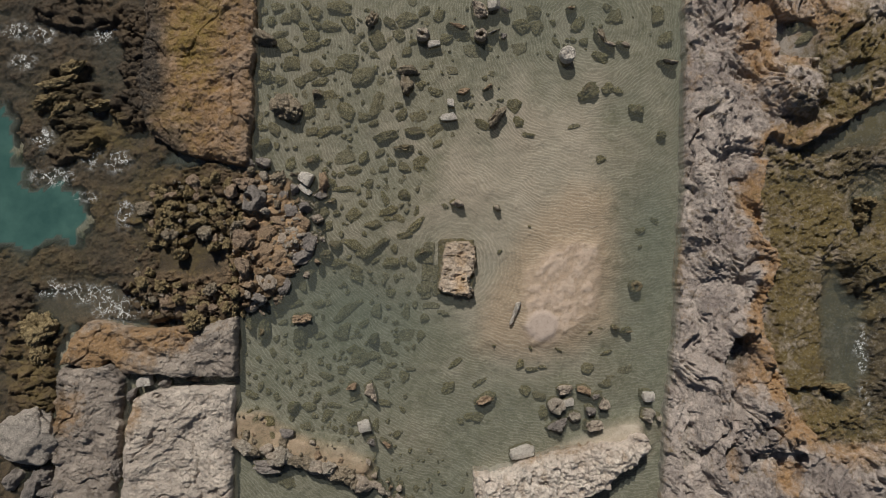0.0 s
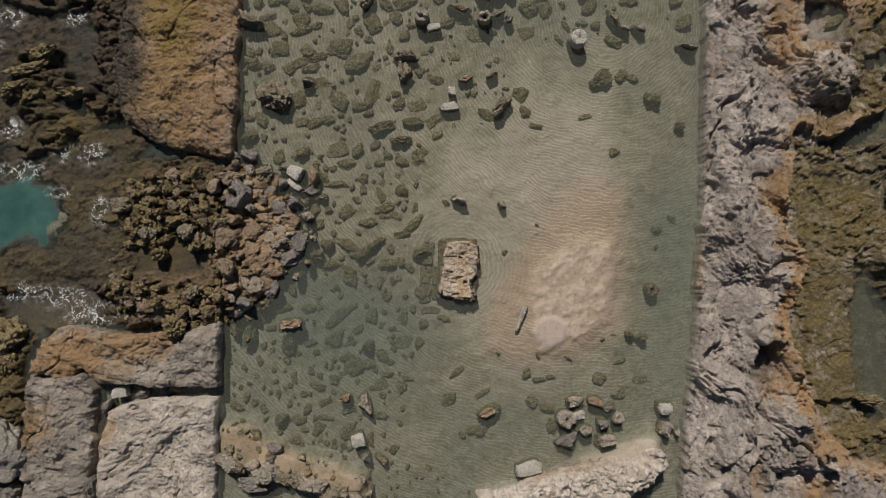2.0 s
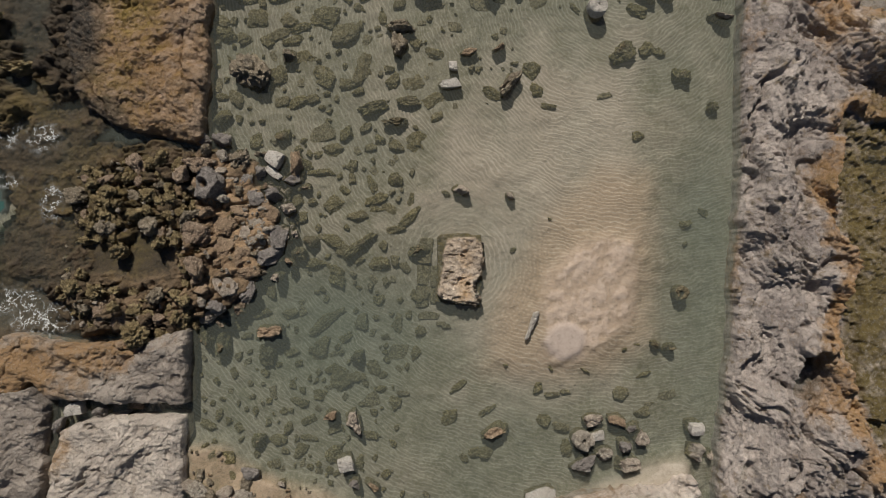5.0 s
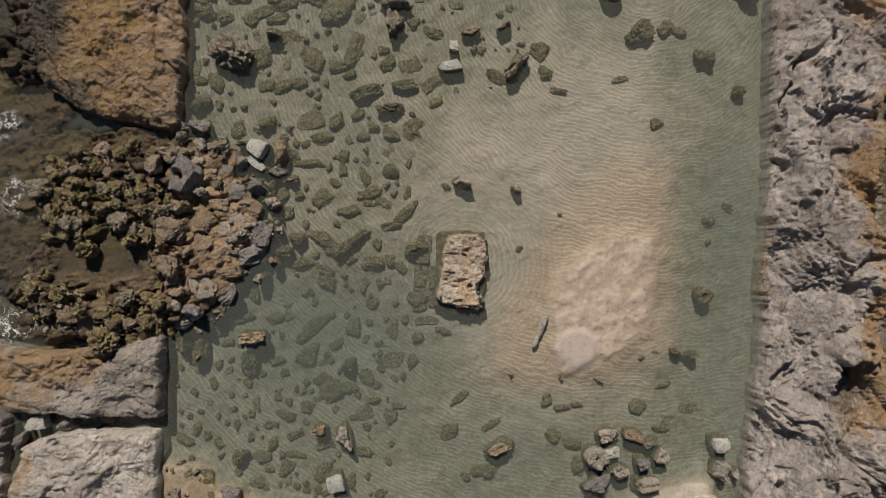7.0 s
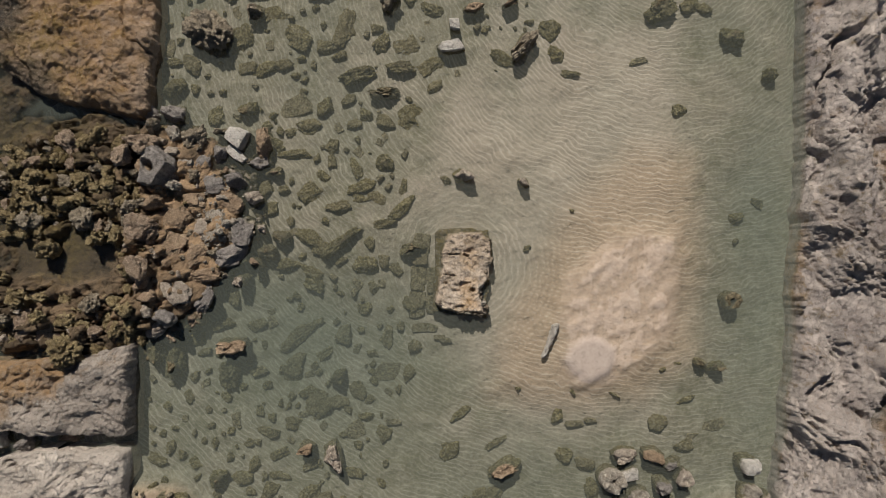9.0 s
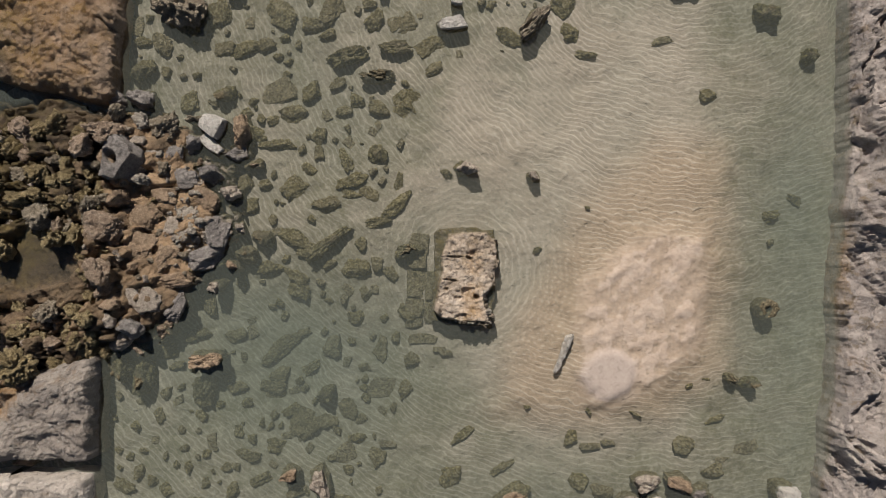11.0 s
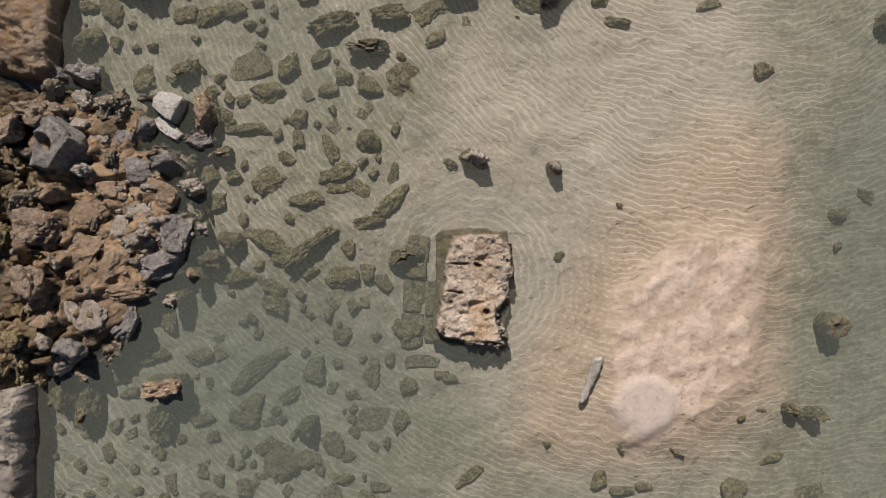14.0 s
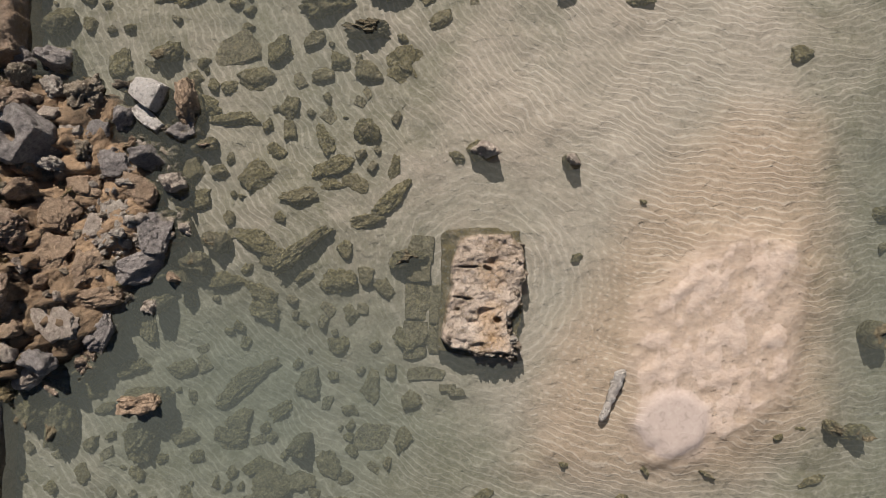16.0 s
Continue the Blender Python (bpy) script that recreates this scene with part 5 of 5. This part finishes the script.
# ---- big boulders and lone stones on the shores ----
stone("weedy", -10.92, -0.02, 0.50, 0.42, 80, 0.55, "stones of the rubble heap")
stone("weedy", -9.52, 0.40, 0.55, 0.50, 20, 0.60, "stones of the rubble heap")
stone("boulder", -17.30, -7.56, 2.5, 2.2, 20, 0.95, "shore boulders")
stone("weedy", -16.99, -3.05, 1.3, 1.25, 30, 0.5, "shore boulders")
stone("weedy", -16.91, -4.04, 0.7, 0.6, 80, 0.35, "shore boulders")
stone("weedy", 16.10, -6.10, 1.0, 0.45, 5, 0.42, "shore boulders")
stone("weedy", 17.59, 1.63, 0.75, 0.6, 10, 0.55, "shore boulders")
stone("weedy", 17.29, 0.95, 0.45, 0.45, 0, 0.55, "shore boulders")
stone("sub", 14.98, 9.21, 0.7, 0.4, 30, -0.12, "shore boulders")
stone("sub", 15.36, 8.63, 0.8, 0.4, 35, -0.10, "shore boulders")
stone("grey", -17.31, -9.55, 1.3, 0.7, 70, 0.4, "shore boulders")
stone("grey", -18.12, -9.26, 1.0, 0.6, 60, 0.35, "shore boulders")
stone("grey", -16.72, -9.16, 0.8, 0.6, 80, 0.45, "shore boulders")
stone("grey", -16.49, -9.87, 0.9, 0.6, 10, 0.4, "shore boulders")
stone("white", -12.56, -5.28, 0.62, 0.42, 10, 0.38, "shore boulders")
stone("grey", -11.70, -5.39, 0.4, 0.35, 30, 0.35, "shore boulders")
stone("grey", -13.11, -5.79, 0.6, 0.3, 50, 0.4, "shore boulders")
stone("grey", -13.80, -8.98, 0.9, 0.45, 85, 0.45, "shore boulders")
stone("brown", -10.58, -5.22, 0.7, 0.3, 5, 0.15, "shore boulders")
stone("weedy", -14.29, 6.26, 0.9, 0.4, 5, 0.4, "shore boulders")
stone("weedy", -15.90, 7.15, 1.4, 0.35, 8, 0.45, "shore boulders")
stone("weedy", -16.37, 6.48, 1.1, 0.5, 25, 0.4, "shore boulders")
stone("weedy", -15.80, 6.01, 0.9, 0.35, 40, 0.4, "shore boulders")
stone("weedy", -15.19, 7.74, 0.9, 0.4, 25, 0.5, "shore boulders")


# ---- turned column drums with a bored hole ----
def drum(x, y, radius, hole, height, top, kind, label, wear=0.12, turns=36):
    """A worn ring of stone: rings of points round the bore, shifted by noise."""
    profile = [(0.004, 0.62), (hole * 0.8, 0.66), (hole, 0.75), (hole * 1.05, 0.9), (hole * 1.25, 1.0), (radius * 0.75, 1.02), (radius * 0.93, 0.97), (radius, 0.85), (radius * 1.03, 0.4), (radius, 0.0)]
    co, faces = [], []
    for i in range(turns):
        a = 2 * math.pi * i / turns
        for r, h in profile:
            v = Vector((r * math.cos(a), r * math.sin(a), h * height))
            n = noise.fractal(v * 5 + Vector((x, y, 0)), 0.8, 2.1, 4)
            co.append(v * (1 + wear * n) + Vector((0, 0, 0.3 * wear * n)))
    k = len(profile)
    for i in range(turns):
        j = (i + 1) % turns
        faces += [(i * k + p, j * k + p, j * k + p + 1, i * k + p + 1) for p in range(k - 1)]
    mesh = bpy.data.meshes.new("column_drum")
    mesh.from_pydata([c[:] for c in co], [], faces)
    mesh.polygons.foreach_set("use_smooth", np.ones(len(faces), bool))
    outward(mesh)
    mesh.materials.append(STONES[kind])
    ob = new("column_drum", mesh)
    ob.matrix_world = pose(x, y, top - height, 3, -4, x * 40)
    return tagged(ob, label, "column drum", "bored drums")


drum(-0.73, 8.97, 0.27, 0.08, 0.85, 0.32, "crustwhite", "pale round stone drum with a bored centre")
drum(1.63, 8.96, 0.26, 0.09, 0.85, 0.30, "pink", "pinkish round stone drum with a bored centre")
drum(5.21, 7.98, 0.33, 0.02, 0.85, 0.34, "white", "white round column drum standing in the pool", 0.05)
drum(4.50, -6.64, 0.33, 0.06, 0.7, 0.30, "crustwhite", "pale drum with a small hole beside fallen blocks")
drum(8.05, -1.69, 0.26, 0.07, 0.6, 0.02, "algae", "weed-grown ring stone breaking the water")


def hollow_boulder(x, y, length, width, top, turn, label):
    """A blunt boulder with a wedge-shaped hollow worn into its crown."""
    co, faces = GRIDS["large"]
    unit = co / np.linalg.norm(co, axis=1)[:, None]
    co = co * 0.86 * 0.62 + unit * 0.38
    for ang, tilt, cut in ((35, 0.2, 0.80), (160, 0.3, 0.74), (250, 0.1, 0.84), (310, 0.35, 0.72)):
        way = np.array([math.cos(radians(ang)), math.sin(radians(ang)), tilt])
        way /= np.linalg.norm(way)
        co = co - np.maximum(co @ way - cut, 0)[:, None] * way
    shape = np.array([noise.fractal(Vector(u) * 1.6 + Vector((4, 1, 7)), 0.8, 2.1, 5) for u in co])
    co = co + unit * (0.13 * shape)[:, None]
    worn = step(0.0, 0.75, blob(co[:, 0], co[:, 1], -0.22, 0.05, 0.42, 0.34, -40) + 0.15 * shape) * (co[:, 2] > 0)
    co[:, 2] -= 0.75 * worn
    co *= np.array([length / 2, width / 2, (top + 0.3) / 2])
    mesh = bpy.data.meshes.new("boulder")
    mesh.from_pydata(co.tolist(), [], faces)
    mesh.polygons.foreach_set("use_smooth", np.ones(len(faces), bool))
    mesh.materials.append(STONES["grey"])
    ob = new("boulder", mesh)
    ob.matrix_world = pose(x, y, (top - 0.3) / 2, 0, 0, turn)
    return tagged(ob, label, "boulder", "stones of the rubble heap")


hollow_boulder(-7.85, 2.20, 1.08, 1.28, 0.85, 10, "large dark grey boulder with a deep worn hollow")

# ---- weathered log on the sand ----
(log_x, log_y), (tip_x, tip_y) = [(3.07, -2.24), (2.68, -3.22)]
co, faces, rings, sides = [], [], 22, 12
for i in range(rings):
    k = i / (rings - 1)
    r = 0.115 * (1 - 0.45 * k) * (0.35 if i in (0, rings - 1) else 1)
    for j in range(sides):
        a = 2 * math.pi * j / sides
        v = Vector((r * math.cos(a), 0, r * math.sin(a)))
        n = noise.fractal(Vector((v.x * 9, k * 9, v.z * 9)), 0.8, 2.1, 3)
        co.append((log_x + k * (tip_x - log_x) + v.x * (1 + 0.5 * n), log_y + k * (tip_y - log_y), 0.02 + v.z * (1 + 0.4 * n) - 0.03 * k))
for i in range(rings - 1):
    faces += [((i + 1) * sides + j, (i + 1) * sides + (j + 1) % sides, i * sides + (j + 1) % sides, i * sides + j) for j in range(sides)]
faces += [tuple(range(sides)), tuple(range((rings - 1) * sides, rings * sides))]
mesh = bpy.data.meshes.new("driftwood_log")
mesh.from_pydata(co, [], faces)
mesh.polygons.foreach_set("use_smooth", np.ones(len(faces), bool))
outward(mesh)
mesh.materials.append(STONES["log"])
tagged(new("driftwood_log", mesh), "short pale weathered log lying on wet sand", "log")

# ---- sunken masonry courses beside the base ----
own = random.Random(31)
left, down = -0.92, -2.61
footing = tagged(new("masonry_footing"), "sunken weed-stained masonry courses beside the stone base", "ruin")
footing.matrix_world = pose(left, down, -0.5)
for x, y, wide, long in ((-0.72, 0.07, 0.56, 0.50), (-0.74, -0.38, 0.46, 0.37), (-0.77, -0.96, 0.46, 0.69), (-0.81, -1.58, 0.46, 0.46), (-0.84, -1.97, 0.43, 0.24),
                         (-0.66, -2.37, 0.63, 0.24), (-0.21, -2.65, 0.30, 0.11), (-0.42, -1.02, 0.26, 0.72), (-0.45, -1.67, 0.26, 0.61)):
    belongs(stone("course", x, y, 1.08 * wide, 1.08 * long, own.uniform(-4, 4), ground_at(x, y) + own.uniform(0.05, 0.12)), "course_stone", footing)

# ---- rim stones of the ruined base ----
own = random.Random(41)
RIM = [(1.12, 0.22), (1.20, -0.37), (1.14, -0.89), (0.96, -1.20), (0.90, -1.51), (1.04, -1.67), (1.02, -1.92), (0.72, -1.90), (0.41, -1.84), (0.10, -1.80), (-0.22, -1.66)]
for (ax, ay), (bx, by) in zip(RIM, RIM[1:]):
    for k in (0.25, 0.75):
        bit = stone(own.choice(["crustwhite", "rim", "rim"]), ax + k * (bx - ax) + own.uniform(-0.03, 0.03), ay + k * (by - ay) + own.uniform(-0.03, 0.03), own.uniform(0.16, 0.30), own.uniform(0.12, 0.2), own.uniform(0, 180), own.uniform(0.18, 0.30))
        belongs(bit, "rim_stone", base)

# ---- small stones on the banks and in the gaps of the heap, one heap each ----
def joined(name, label, *scattered):
    """All that the given scatters lay down, as one object that nobody could count."""
    before = set(scene.objects)
    for values in scattered:
        scatter(*values)
    co, faces, slots, mats, start = [], [], [], [], 0
    for ob in [o for o in scene.objects if o not in before]:
        mesh = ob.data
        m = ob.matrix_basis
        co += [(m @ v.co)[:] for v in mesh.vertices]
        faces += [tuple(i + start for i in p.vertices) for p in mesh.polygons]
        if mesh.materials[0] not in mats:
            mats.append(mesh.materials[0])
        slots += [mats.index(mesh.materials[0])] * len(mesh.polygons)
        start += len(mesh.vertices)
        bpy.data.objects.remove(ob)
    whole = bpy.data.meshes.new(name)
    whole.from_pydata(co, [], faces)
    for mat in mats:
        whole.materials.append(mat)
    whole.polygons.foreach_set("material_index", np.array(slots, np.int32))
    whole.polygons.foreach_set("use_smooth", np.ones(len(faces), bool))
    return tagged(new(name, whole), label, "rubble", kind="stuff")


PALE_GAP = [(-6.92, 2.02), (-5.28, 2.23), (-5.19, 0.59), (-5.67, -0.10), (-6.72, -0.08), (-6.93, 1.09)]
SOUTH_POOL = [(-5.52, -6.07), (-2.42, -5.88), (-1.74, -8.04), (1.33, -9.53), (1.08, -10.48), (-1.31, -10.44), (-3.66, -8.48), (-5.55, -7.73)]
NORTH_POOL = [(-7.73, 10.63), (9.78, 10.38), (9.76, 8.95), (2.81, 7.62), (2.77, 5.24), (-0.58, 4.34), (-3.47, 2.72), (-4.66, 2.73), (-7.25, 4.20), (-7.95, 4.93)]
WEST_SIDE = [(-4.42, 2.73), (-1.55, 3.40), (-1.12, 0.53), (-0.70, -2.81), (-2.19, -6.13), (-8.62, -6.49), (-8.57, -3.63), (-5.46, -2.25), (-4.47, 0.11)]
HEAP_ALL = [(-12.72, 3.05), (-8.29, 3.44), (-6.66, 3.42), (-4.80, 2.92), (-4.59, 1.52), (-5.21, -0.34), (-6.76, -2.30), (-8.16, -2.74), (-9.33, -2.96), (-12.35, -2.56), (-13.03, -1.38)]
low_bank = lambda own, size, x, y: 0.04 + 0.35 * size
joined("bank_rubble", "small brown and pale stones on a sandy bank", (40, BANK, 0.10, 0.36, ["crust", "brown", "pink", "crust"], "bank", 0.7, low_bank, 1.7, 8))
joined("heap_chips", "small pale and brown stones between the heap's boulders",
       (80, PALE_GAP, 0.12, 0.34, ["crustwhite", "pink"], "gap", 0.45, heaped, 1.6, 9), (120, HEAP_ALL, 0.12, 0.28, ["crust", "weedy", "crust", "pink"], "gap", 0.5, heaped, 1.6, 12))
joined("sunken_rubble", "small weed-covered stones scattered over the pool bed",
       (45, SOUTH_POOL, 0.12, 0.36, ["sub", "flat", "sub"], "bed", 0.8, None, 1.7, 10), (90, NORTH_POOL, 0.10, 0.30, ["sub", "flat", "sub"], "bed", 0.85, None, 1.7, 13), (40, WEST_SIDE, 0.12, 0.34, ["sub", "flat", "sub"], "bed", 0.85, None, 1.7, 14))
